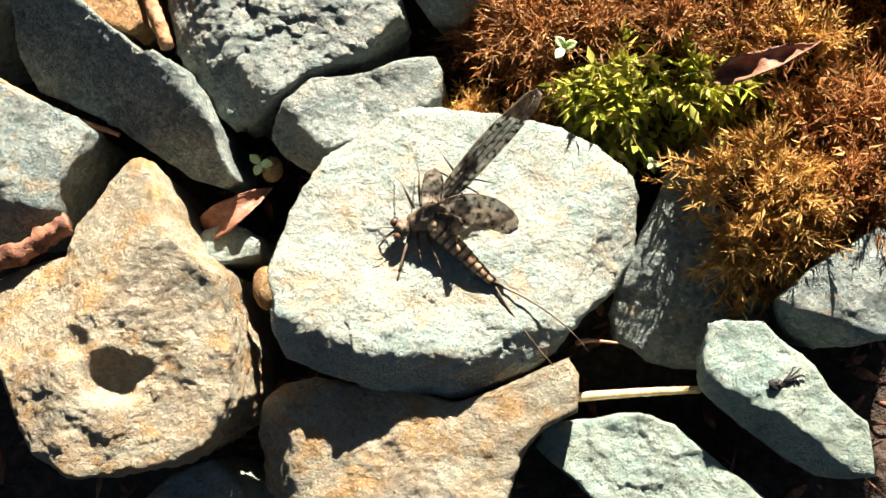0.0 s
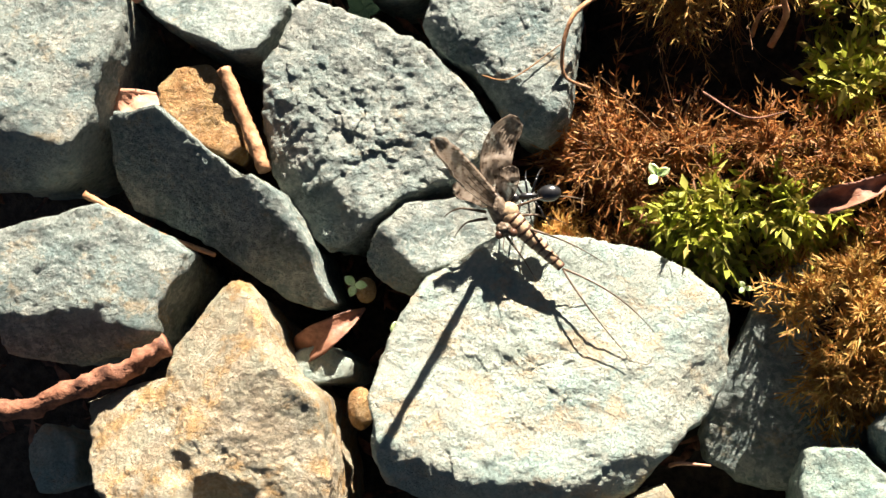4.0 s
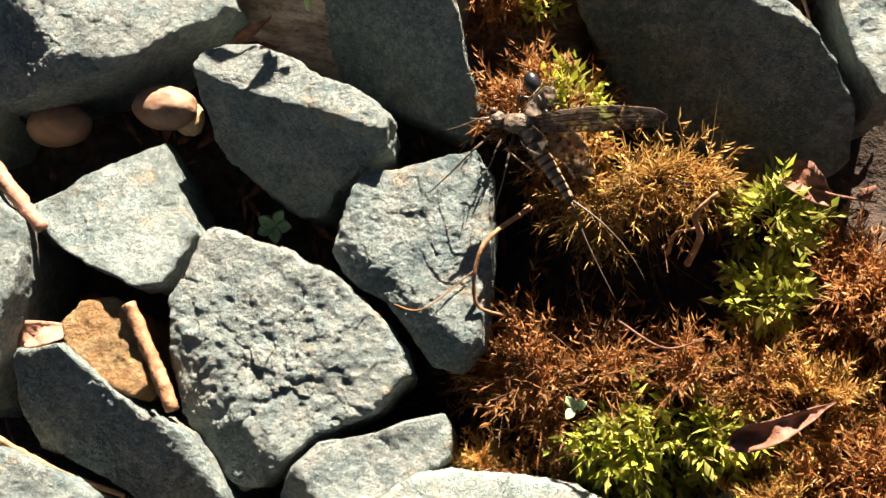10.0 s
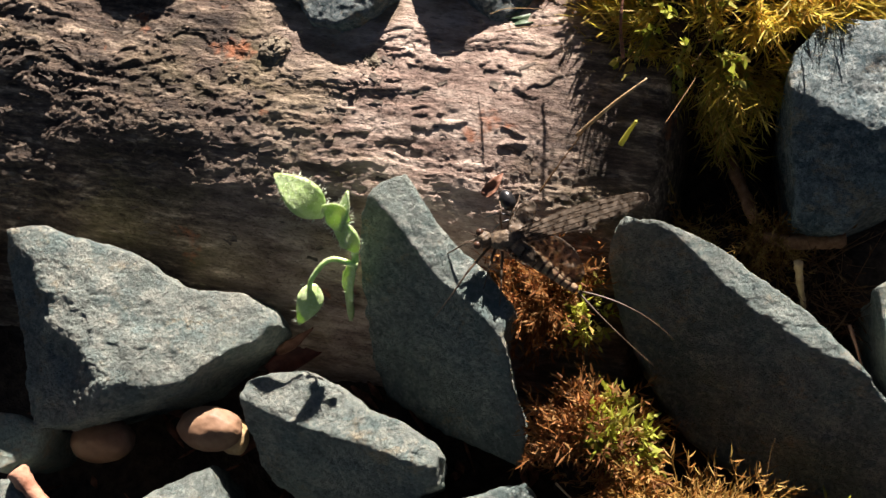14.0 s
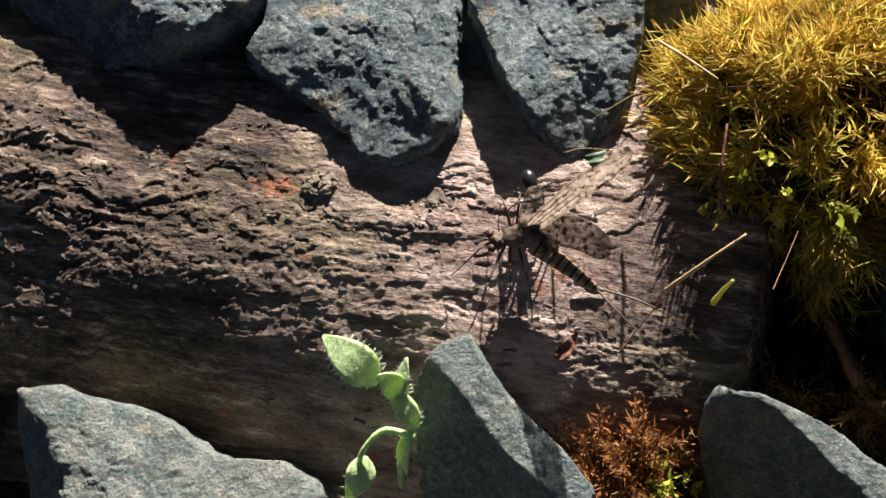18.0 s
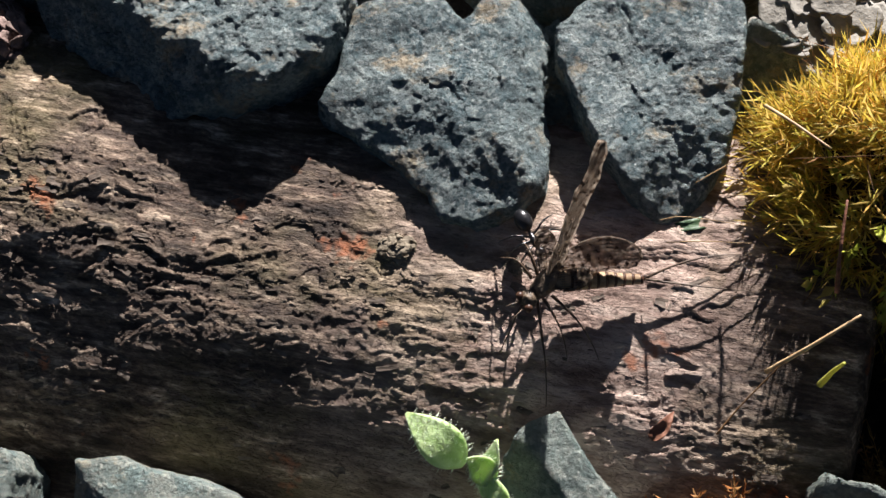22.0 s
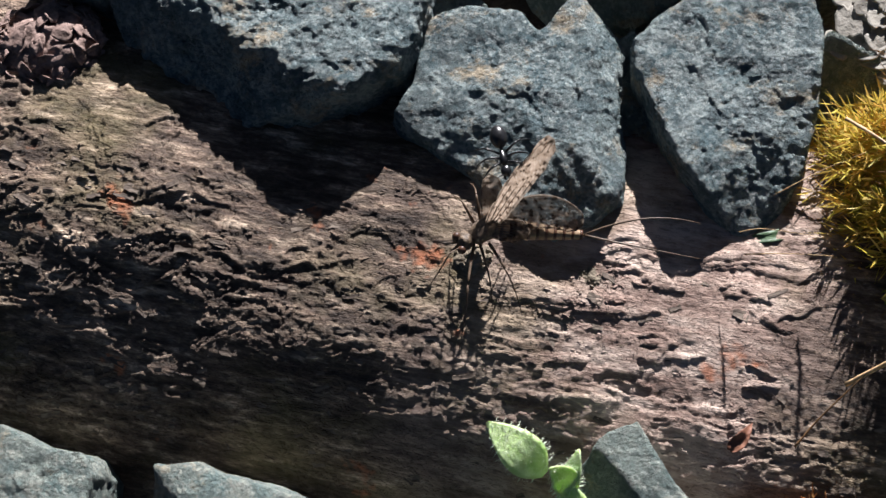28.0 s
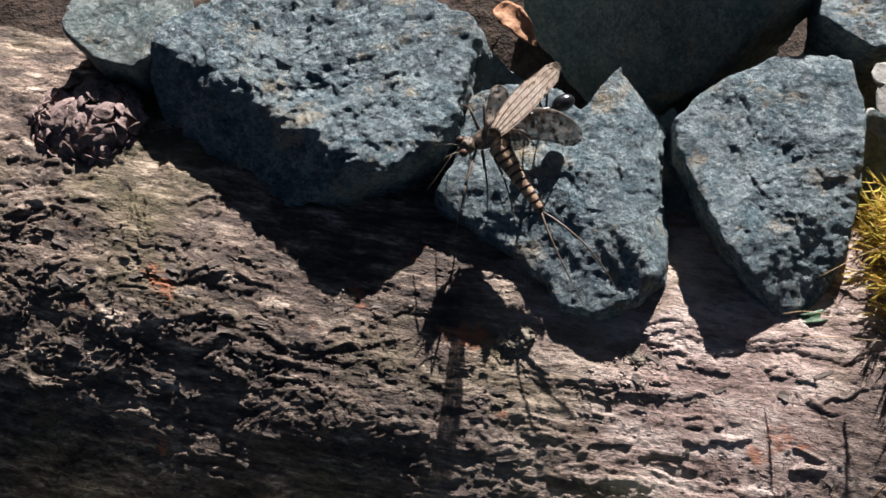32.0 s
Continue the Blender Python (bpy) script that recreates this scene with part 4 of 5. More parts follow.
def moss_clump(name, label, beds, seed):
    """beds: (material, count, cx, cy, rx, ry, rot, z0, h, length, bend, leaves, leaf, width, spread, loose, droop)"""
    rs = np.random.RandomState(seed)
    first = None
    o = np.array([beds[0][2], beds[0][3], 0.0])
    for k, (mat, n, cx, cy, rx, ry, rot, z0, h, length, bend, leaves, leaf, width, spread, loose, droop) in enumerate(beds):
        z0 = z0 - 4
        if mat is not MOSS_GREEN and mat is not THREAD:                # fine, crowded leaflets
            width, leaves, n = 0.6 * width, int(1.4 * leaves), int(1.1 * n)
        p, out = mound(rs, n, cx, cy, rx, ry, rot, z0, h)
        n = len(p)
        head = unit(out + loose * rs.normal(size=(n, 3)) + np.array([0, -droop, -0.4 * droop]))
        v, f = tufts(rs, p, head, length, bend, leaves, leaf, width, spread)
        ob = link(name if first is None else "tuft", v - o, f, mat, first, "", o if first is None else (0, 0, 0))
        if first is None:
            first = tagged(ob, label, "moss", "", "stuff")
        else:
            ob["kind"] = "stuff"
        peat(first, cx, cy, rx * 0.9, ry * 0.9, rot, z0 - 0.6, max(1.0, h - 1.2), seed + k)
    return first


# material, count, centre x y, half sizes, turn, base height, rise, length, bend, leaves, leaf, width, spread, looseness, droop
moss_clump("moss_clump", "bright yellow-green leafy moss at the edge of the stones", [
    (MOSS_GREEN, 300, 8, 38, 15, 6, 8, 10, 8, 4.2, 0.7, 15, 2.31, 0.46, 0.6, 0.5, 1),
    (MOSS_RUST, 262, 13, 43, 11, 2.6, 0, 12, 7, 3.45, 1.3, 16, 1.33, 0.2, 0.6, 0.8, 0.2),
    (MOSS_TAN, 202, 22, 38, 7, 5, 0, 12, 9, 2.9, 1.17, 22, 1.21, 0.23, 0.6, 0.6, 0.3)], 11)
moss_clump("moss_clump", "rust-brown dry tangled moss", [
    (MOSS_RUST, 443, -5, 42.5, 10, 4.2, 8, 10, 6.5, 3.68, 1.3, 13, 1.6, 0.2, 0.7, 0.9, 0.3),
    (THREAD, 60, -4, 43, 11, 4, 10, 10, 7, 6.0, 1.2, 3, 1.0, 0.1, 0.5, 1.2, 0.1)], 12)
moss_clump("moss_clump", "straw-coloured moss beside a small grey stone", [
    (MOSS_TAN, 112, -16, 32, 4.2, 2.6, 10, 11, 6, 1.8, 1.04, 19, 0.96, 0.23, 0.7, 0.6, 0.2),
    (MOSS_RUST, 101, -9, 31, 3.6, 2.6, -10, 11, 6, 2.07, 1.3, 13, 1, 0.2, 0.7, 0.9, 0.2)], 18)
moss_clump("moss_clump", "rusty and straw-coloured dry moss beside the stones", [
    (MOSS_TAN, 454, 20, 21, 8, 8, 0, 12, 10, 3.5, 1.04, 26, 1.53, 0.2, 0.6, 0.5, 0.5),
    (MOSS_RUST, 524, 31, 25, 10, 10, 0, 12, 9, 4.02, 1.3, 19, 1.51, 0.2, 0.6, 0.7, 0.3)], 13)
moss_clump("moss_clump", "overhanging fringe of golden brown moss", [
    (MOSS_TAN, 230, 8, 66.0, 9, 2, -4, 13, 9, 3.4, 1.17, 17, 1.52, 0.15, 0.6, 0.5, 0.3),
    (MOSS_TAN, 90, 0, 64.5, 3.2, 2.0, 45, 12, 8, 3.6, 1.17, 16, 1.52, 0.15, 0.6, 0.5, 0.9),
    (MOSS_RUST, 40, -9.5, 49.8, 1.6, 2.6, -20, 9, 5, 3.91, 1.3, 13, 1.48, 0.18, 0.6, 0.6, 0.9),
    (THREAD, 60, 6, 63.3, 9, 1.4, -8, 12, 7, 7, 0.8, 3, 1, 0.1, 0.6, 0.5, 1.8),
    (MOSS_GREEN, 60, 21.5, 61.0, 2.6, 3, 30, 13, 8, 3.6, 0.4, 10, 2.1, 0.4, 0.6, 0.4, 0),
    (MOSS_GREEN, 30, 20, 54.5, 1.8, 2.2, 30, 11, 7, 3.4, 0.4, 10, 2.1, 0.4, 0.6, 0.4, 0)], 14)
moss_clump("moss_clump", "rusty brown moss tufts beside a dry leaf", [
    (MOSS_RUST, 476, 34, 50, 8, 9, 20, 9, 8, 4.02, 1.3, 19, 1.6, 0.23, 0.6, 0.7, 0.2),
    (MOSS_GREEN, 60, 21, 52, 3, 2.4, 20, 12, 6, 3.4, 0.4, 10, 2.1, 0.4, 0.6, 0.4, 0.1)], 19)
moss_clump("moss_clump", "olive and brown moss cushion between dark stones", [
    (MOSS_RUST, 262, -6, 75, 6, 6.6, -15, 12, 9, 3.1, 1.3, 20, 1.42, 0.25, 0.7, 0.5, 0.4),
    (MOSS_GREEN, 70, -3, 77, 3.2, 2.4, -20, 15, 6, 2.8, 0.4, 8, 1.78, 0.4, 0.6, 0.4, 0.2),
    (MOSS_TAN, 62, -1, 70.5, 2.6, 2.4, -30, 15, 6, 2.4, 1.3, 20, 1.28, 0.22, 0.6, 0.6, 0.5)], 15)
moss_clump("moss_clump", "small rusty moss tuft beside the branch", [
    (MOSS_RUST, 262, -11, 97, 8, 4.5, -15, 10, 8, 3.33, 1.3, 16, 1.33, 0.22, 0.7, 0.7, 0.2),
    (MOSS_GREEN, 30, -5, 94, 3, 3, -15, 13, 6, 2.6, 0.5, 7, 1.68, 0.37, 0.7, 0.6, 0.1)], 16)
moss_clump("moss_clump", "thin rusty moss and rootlets behind the dark slab", [
    (MOSS_TAN, 152, 14, 103, 7, 2.6, -15, 9, 7, 2.7, 1.56, 14, 1.12, 0.13, 0.7, 0.9, 0.1),
    (THREAD, 200, 22, 97, 11, 9, -20, 5, 6, 7.0, 1.0, 3, 1.0, 0.1, 0.5, 1.3, 0.1)], 20)
moss_clump("moss_clump", "dense golden cushion of spiky star moss", [
    (MOSS_GOLD, 1500, 17, 136, 18, 17, 0, 8, 21, 5.0, 0.3, 16, 2.9, 0.2, 0.5, 0.35, 0.1),
    (MOSS_GREEN, 70, 12, 130, 14, 13, 0, 8, 21, 5.4, 0.3, 10, 1.58, 0.46, 0.35, 0.3, 0.1),
    (THREAD, 60, 15, 134, 17, 16, 0, 8, 21, 10.0, 0.6, 1, 1.0, 0.06, 0.3, 0.5, 0.0)], 17)
moss_clump("moss_clump", "tuft of tan dry moss on a grey stone", [
    (MOSS_TAN, 60, (24.4, 8.6, 21.0)[0], (24.4, 8.6, 21.0)[1], 2.6, 2.6, 0, 18, 3, 2.2, 0.7, 10, 1.2, 0.2, 0.7, 0.7, 0.1)], 22)

# ---- small things between the stones ----
WOOD_RED = plain_material("red-brown root", (0.055, 0.022, 0.013), (0.3, 0.13, 0.075), 500.0, 0.7, 0.0004, 0.3)
WOOD_TAN = plain_material("brown twig", (0.22, 0.10, 0.045), (0.46, 0.25, 0.13), 700.0, 0.75, 0.0003)
STRAW = plain_material("dry straw", (0.42, 0.27, 0.13), (0.66, 0.48, 0.27), 600.0, 0.55, 0.0001)
LEAF_DRY = plain_material("dry leaf", (0.13, 0.052, 0.03), (0.30, 0.14, 0.085), 420.0, 0.6, 0.0003, 0.35)
MAROON = plain_material("maroon dry leaf", (0.06, 0.018, 0.014), (0.16, 0.05, 0.035), 420.0, 0.6, 0.0003, 0.35)
LEAF_PINK = plain_material("pinkish dry leaf", (0.34, 0.15, 0.09), (0.56, 0.30, 0.20), 420.0, 0.7, 0.0003)
PEBBLE = plain_material("smooth tan pebble", (0.20, 0.11, 0.065), (0.32, 0.19, 0.115), 260.0, 0.55, 0.0001)
LEAF_GREEN = plain_material("fresh green leaf", (0.40, 0.57, 0.22), (0.55, 0.70, 0.36), 900.0, 0.45, 0.0002, 0.4, None, 0.35)
LEAF_DULL = plain_material("dull green leaf", (0.045, 0.09, 0.04), (0.09, 0.15, 0.07), 900.0, 0.5, 0.0002, 0.4)
HAIR = plain_material("leaf hair", (0.6, 0.7, 0.5), (0.75, 0.8, 0.65), 900.0, 0.4, 0.0)
LICHEN = plain_material("pale lichen", (0.22, 0.205, 0.175), (0.37, 0.345, 0.30), 500.0, 0.85, 0.0004)
RESIN = plain_material("pink bark scales", (0.11, 0.075, 0.062), (0.34, 0.24, 0.205), 500.0, 0.75, 0.0005)


KNOT = plain_material("knotted bark", (0.11, 0.09, 0.065), (0.28, 0.235, 0.17), 500.0, 0.8, 0.0005)


def rod(name, label, category, line, r0, r1, material, rough=0.12, sides=10, seed=1, n=26, group=""):
    pts = through_points(line, n)
    return at_place(name, tube(pts, np.linspace(r0, r1, n), sides, rough, seed), material, label, category, group)


def pebble(label, c, rx, ry, rz, rot, seed, material):
    d, f = ball(5)
    v = d * np.array([rx, ry, rz]) * (1 + 0.05 * fbm(d * 1.6, 3, seed))[:, None]
    a = radians(rot)
    v = np.stack([c[0] + v[:, 0] * math.cos(a) - v[:, 1] * math.sin(a), c[1] + v[:, 0] * math.sin(a) + v[:, 1] * math.cos(a), c[2] + v[:, 2]], axis=1)
    return at_place("pebble", (v, f), material, label, "pebble", "smooth tan pebbles")


def leaf_widths(n, w, tip=0.6):
    t = np.linspace(0, 1, n)
    return np.maximum(0.06, w * np.sin(math.pi * np.clip(t, 0.02, 0.985) ** tip) ** 0.8)


def dry_leaf(label, line, w, material, cup=0.5, seed=1, waves=0.5):
    pts = through_points(line, 16)
    return at_place("dry_leaf", blade(pts, leaf_widths(16, w), 0.18, cup, None, waves, seed, 9), material, label, "dry leaf")


rod("root", "red-brown weathered root curving between stones", "root", [(-95.7, 21.4, 17.0), (-91.3, 16.2, 19.0), (-87.9, 11.9, 20.0), (-82.1, 11.2, 21.0), (-74.9, 13.6, 22.0), (-68.2, 16.0, 22.0), (-63.2, 19.2, 22.0)], 1.0, 1.3, WOOD_RED, 0.45, 14, 3, 48)
rod("twig", "short segmented brown twig beside the ochre stone", "twig", [(-57.4, 53.9, 20.5), (-55.0, 48.2, 20.5), (-53.5, 44.9, 20.5), (-51.8, 40.7, 20.5)], 0.85, 0.9, WOOD_TAN, 0.25, 12, 4, 30)
rod("straw", "dry straw stalk lying across a gap", "straw", [(-3.8, -1.8, 13.0), (3.9, -1.2, 13.0), (11.8, -0.8, 13.0)], 0.6, 0.45, STRAW, 0.08, 10, 5)
rod("stick", "flat pale reddish dry stick", "stick", [(-78.9, 76.7, 20.0), (-74.6, 70.7, 19.0), (-69.9, 64.4, 18.0)], 1.3, 0.9, LEAF_PINK, 0.2, 8, 6)
rod("stick", "pale splinter of dry wood in the gap", "stick", [(-76.7, 38.9, 17.0), (-71.3, 35.9, 17.0), (-66.0, 33.3, 17.0), (-59.0, 30.7, 17.0)], 0.45, 0.3, WOOD_TAN, 0.3, 8, 7)
rod("stick", "brown broken twig under the star moss", "stick", [(14.8, 118.1, 6.0), (16.2, 110.9, 9.0), (17.2, 104.0, 13.0)], 0.9, 0.8, WOOD_TAN, 0.2, 10, 8)
rod("stick", "flat brown broken stick behind the dark slab", "stick", [(18.2, 101.7, 12.0), (21.8, 100.9, 12.0), (28.6, 101.2, 10.0)], 0.8, 1.1, WOOD_TAN, 0.25, 10, 9)
rod("stalk", "dry yellow stalk with a frayed top", "stalk", [(22.3, 92.1, 12.0), (21.7, 94.3, 15.0), (21.1, 96.6, 19.0)], 0.35, 0.55, STRAW, 0.2, 8, 10)
rod("twig", "brown twig end at the foot of the tan stone", "twig", [(-92.8, 0.8, 12.0), (-91.3, 3.7, 13.0), (-91.5, 6.3, 14.0)], 0.9, 0.8, WOOD_TAN, 0.2, 10, 11)
rod("stem", "thin red stem on the soil", "stem", [(-2.7, 4.7, 14.0), (-1.4, 5.0, 15.0), (2.1, 4.7, 14.0)], 0.3, 0.15, LEAF_PINK, 0.1, 8, 12)

pebble("smooth tan oval pebble in the shade", (-72.7, 81.4, 7.0), 4.6, 3.1, 3.0, 0, 1, PEBBLE)
pebble("smooth tan oval pebble in the shade", (-56.3, 81.5, 11.0), 4.4, 3.0, 3.0, -8, 2, PEBBLE)
pebble("small pale yellow pebble, partly sunlit", (-53.8, 80.8, 9.0), 2.2, 2.8, 2.4, 20, 3, STRAW)
pebble("small ochre crumb among dry litter", (-40.0, 11.4, 17.0), 1.6, 2.6, 1.6, 5, 4, STONE_OCHRE)
pebble("small tan crumb beside a green sprout", (-39.7, 26.1, 16.0), 1.3, 1.6, 1.3, 5, 5, STONE_OCHRE)

dry_leaf("curled brown dry leaf between stones", [(-48.8, 18.2, 15.0), (-44.2, 20.4, 18.0), (-39.7, 23.9, 16.0)], 2.0, LEAF_DRY, 0.5, 2)
dry_leaf("pinkish dry leaf under the ochre stone", [(-75.3, 51.3, 15.0), (-70.3, 51.3, 16.0), (-65.9, 52.1, 14.0)], 1.8, LEAF_PINK, 0.3, 3)
dry_leaf("dark brown folded dry leaf on the moss", [(13.6, 34.4, 22.0), (18.3, 35.5, 24.0), (25.3, 38.5, 22.0)], 1.5, LEAF_DRY, 1.2, 4, 1.0)
dry_leaf("dark brown dry leaf beside the dark slab", [(23.4, 66.8, 16.0), (25.2, 64.4, 18.0), (28.5, 61.7, 17.0)], 2.2, LEAF_DRY, 0.6, 5)
dry_leaf("dark reddish dry leaf below the seedling", [(-51.1, 90.5, 0.0), (-46.4, 92.0, 1.0), (-40.9, 94.6, 0.0)], 1.7, MAROON, 0.4, 6)
dry_leaf("brownish dry leaf tip below the seedling", [(-48.5, 92.2, 5.0), (-45.8, 93.4, 6.0), (-43.3, 95.4, 5.0)], 0.8, LEAF_DRY, 0.3, 7)
dry_leaf("small rusty dry leaf on the dead branch", [(-17.2, 108.3, 19.2), (-15.9, 109.4, 19.8), (-14.6, 111.1, 19.5)], 0.8, LEAF_DRY, 0.5, 8)
dry_leaf("brownish dry leaf hanging between stones", [(-45.1, 173.1, 22.0), (-42.4, 169.6, 23.0), (-40.6, 167.7, 21.0)], 1.6, WOOD_TAN, 0.4, 9)


def hairy_leaf(name, line, w, parent, side, seed, hairs=130, material=None):
    pts = through_points(line, 14)
    ob = piece(name, blade(pts, leaf_widths(14, w, 0.8), 0.22, 0.05, side, 0.1, seed, 9), material or LEAF_GREEN, parent)
    rs = np.random.RandomState(seed)
    ws = leaf_widths(14, w, 0.75)
    up = np.asarray(side, float)
    meshes = []
    for k in range(hairs):
        i = rs.randint(1, 13)
        tan = pts[min(13, i + 1)] - pts[i - 1]
        x = np.cross(tan, up)
        x /= np.linalg.norm(x)
        g = rs.choice([-1, 1]) if k % 2 else rs.uniform(-1, 1)
        p = pts[i] + x * g * ws[i] + rs.normal(size=3) * 0.1
        d = up / np.linalg.norm(up) * (0.3 if k % 2 else 1) + x * g * (1.0 if k % 2 else 0.2) + rs.normal(size=3) * 0.25
        q = p + d * rs.uniform(0.35, 0.65)
        e = np.cross(d, tan)
        e = e / np.linalg.norm(e) * 0.035
        meshes.append((np.array([p - e, p + e, q, p + np.cross(e, d) * 0.8]), [[0, 1, 2], [1, 3, 2], [3, 0, 2]]))
    h = piece("hair", join(*meshes), HAIR, ob, "fine pale hairs")
    h["kind"] = "stuff"
    return ob


foot = np.array((-37.9, 96.0, 4.0))
seedling = tagged(new("seedling"), "young seedling with fresh green hairy leaves by the branch", "seedling")
seedling.location = foot * MM
piece("stem", tube(through_points([foot, (-36.4, 99.1, 14.0), (-34.2, 101.1, 20.0), (-34.9, 103.7, 23.0), (-36.2, 105.8, 25.0)], 18), np.linspace(0.55, 0.4, 18), 8, 0.05), LEAF_GREEN, seedling)
hairy_leaf("leaf", [(-37.1, 105.7, 25.0), (-39.6, 108.0, 27.0), (-42.9, 111.1, 27.0)], 2.3, seedling, (0.05, -0.15, 1), 31, 220)
hairy_leaf("leaf", [(-35.4, 104.2, 25.0), (-34.3, 105.6, 27.0), (-33.5, 107.8, 28.0)], 1.2, seedling, (-0.9, -0.5, 0.6), 32)
hairy_leaf("leaf", [(-34.5, 103.4, 25.0), (-35.1, 104.8, 28.0), (-36.5, 105.8, 29.0)], 1.5, seedling, (0.3, -0.7, 0.8), 33)
hairy_leaf("leaf", [(-36.1, 104.6, 24.0), (-34.0, 102.2, 26.0), (-32.9, 100.4, 25.0)], 1.5, seedling, (-0.1, -0.6, 1), 34)
piece("stem", tube(through_points([(-34.0, 100.2, 20.0), (-37.3, 101.0, 21.0), (-39.9, 99.0, 20.0), (-40.6, 97.5, 19.0)], 14), np.linspace(0.4, 0.3, 14), 8), LEAF_GREEN, seedling)
hairy_leaf("leaf", [(-40.0, 98.5, 19.0), (-40.6, 96.0, 19.0), (-42.5, 93.6, 17.0)], 1.7, seedling, (0.3, -0.3, 1), 35, 40)
hairy_leaf("leaf", [(-34.6, 100.8, 20.0), (-35.7, 98.4, 18.0), (-35.8, 96.4, 15.0)], 0.9, seedling, (-0.4, -0.4, 1), 36, 20)


def rosette(label, c, size, count, seed, material):
    c = np.asarray(c, float)
    ob = tagged(new("sprout"), label, "sprout")
    ob.location = c * MM
    rs = np.random.RandomState(seed)
    for k in range(count):
        a = 2 * math.pi * (k + rs.uniform(-0.2, 0.2)) / count
        d = np.array([math.cos(a), math.sin(a), 0.35])
        piece("leaf", blade(through_points([c, c + d * size * 0.55, c + d * size * np.array([1, 1, 0.8])], 9), leaf_widths(9, size * 0.36, 0.9), 0.15, 0.25, (0, 0, 1), 0.05, seed + k, 5), material, ob)
    return ob


rosette("little dull green rosette in the shade of a gap", (-41.9, 64.9, 9.0), 2.4, 5, 41, LEAF_DULL)
rosette("tiny fresh green sprout between stones", (-40.9, 26.7, 17.0), 1.6, 3, 42, LEAF_GREEN)
rosette("tiny green sprout in front of the moss", (6.6, 26.0, 15.0), 0.9, 3, 43, LEAF_GREEN)
rosette("tiny green sprout against the pale stone", (-34.9, 19.8, 20.0), 2.0, 3, 44, LEAF_GREEN)
rosette("small bright green shoot in the leafy moss", (-3.7, 39.1, 20.0), 1.6, 3, 45, LEAF_GREEN)

gl = through_points([(-5.0, 134.5, 15.0), (-10.0, 132.3, 19.0), (-15.3, 131.9, 18.5)], 14)
# the blade's dark green also holds the shade it lies in
at_place("grass_blade", blade(gl, leaf_widths(14, 0.7, 0.9), 0.12, 0.4, None, 0.05, 3, 5), LEAF_DULL, "broad green grass blade under the stones", "grass")
for k, (line, r, m) in enumerate((
        ([(-4.8, 114.5, 22.0), (-0.3, 116.3, 27.0), (4.2, 118.6, 29.0)], 0.28, STRAW),
        ([(0.6, 112.8, 22.0), (1.7, 113.8, 24.0), (2.6, 114.3, 26.0)], 0.38, MOSS_GREEN),
        ([(-10.1, 108.6, 18.0), (-7.3, 111.5, 20.0), (-2.4, 115.7, 25.0)], 0.13, THREAD),
        ([(-10.7, 135.5, 24.0), (-5.9, 137.3, 26.0), (-1.2, 138.5, 28.0)], 0.06, STRAW),
        ([(-14.2, 129.2, 23.0), (-10.3, 128.2, 26.0), (-5.8, 127.1, 28.0)], 0.07, STRAW),
        ([(-14.7, 131.8, 23.0), (-12.3, 131.4, 25.0), (-7.4, 129.4, 28.0)], 0.06, STRAW),
        ([(-2.9, 142.5, 28.0), (-0.5, 139.5, 30.0), (2.8, 136.0, 31.0)], 0.22, STRAW),
        ([(1.4, 120.4, 32.0), (1.3, 123.3, 36.0), (2.4, 128.4, 37.0)], 0.26, WOOD_RED),
        ([(14.1, 69.4, 20.0), (14.6, 73.0, 24.0), (14.8, 74.4, 28.0)], 0.07, STRAW),
        ([(-10.6, 71.5, 17.0), (-8.9, 69.6, 18.0), (-7.2, 68.4, 17.0)], 0.16, STRAW),
        ([(-25.5, 52.8, 18.0), (-21.1, 51.6, 20.0), (-14.9, 56.1, 19.0)], 0.12, THREAD),
        ([(-7.8, 63.7, 18.0), (-13.4, 58.6, 22.0), (-14.8, 52.2, 20.0), (-11.5, 50.5, 18.0)], 0.35, WOOD_TAN),
        ([(1.9, 49.1, 20.0), (6.9, 45.6, 21.0), (11.7, 46.4, 20.0)], 0.18, WOOD_RED),
        ([(10.8, 56.3, 14.0), (12.2, 58.9, 18.0), (11.6, 61.0, 21.0), (14.1, 63.1, 23.0)], 0.5, WOOD_TAN),
        ([(8.6, 58.0, 13.0), (9.4, 59.6, 17.0), (11.7, 59.8, 19.0)], 0.35, WOOD_TAN),
        ([(24.1, 65.1, 17.0), (27.7, 63.2, 18.0), (33.1, 62.1, 17.0)], 0.3, WOOD_RED),
        ([(27.3, 89.1, 14.0), (27.5, 86.7, 15.0), (28.1, 84.0, 14.0)], 0.3, LEAF_PINK),
        ([(-7.0, 101.7, 10.0), (-0.2, 103.6, 12.0), (6.6, 107.2, 11.0)], 0.35, WOOD_TAN))):
    rod("stalk", "thin dry stalk among the moss", "stalk", line, r, r * 0.5, m, 0.1, 6, 60 + k, 16, "thin dry stalks")

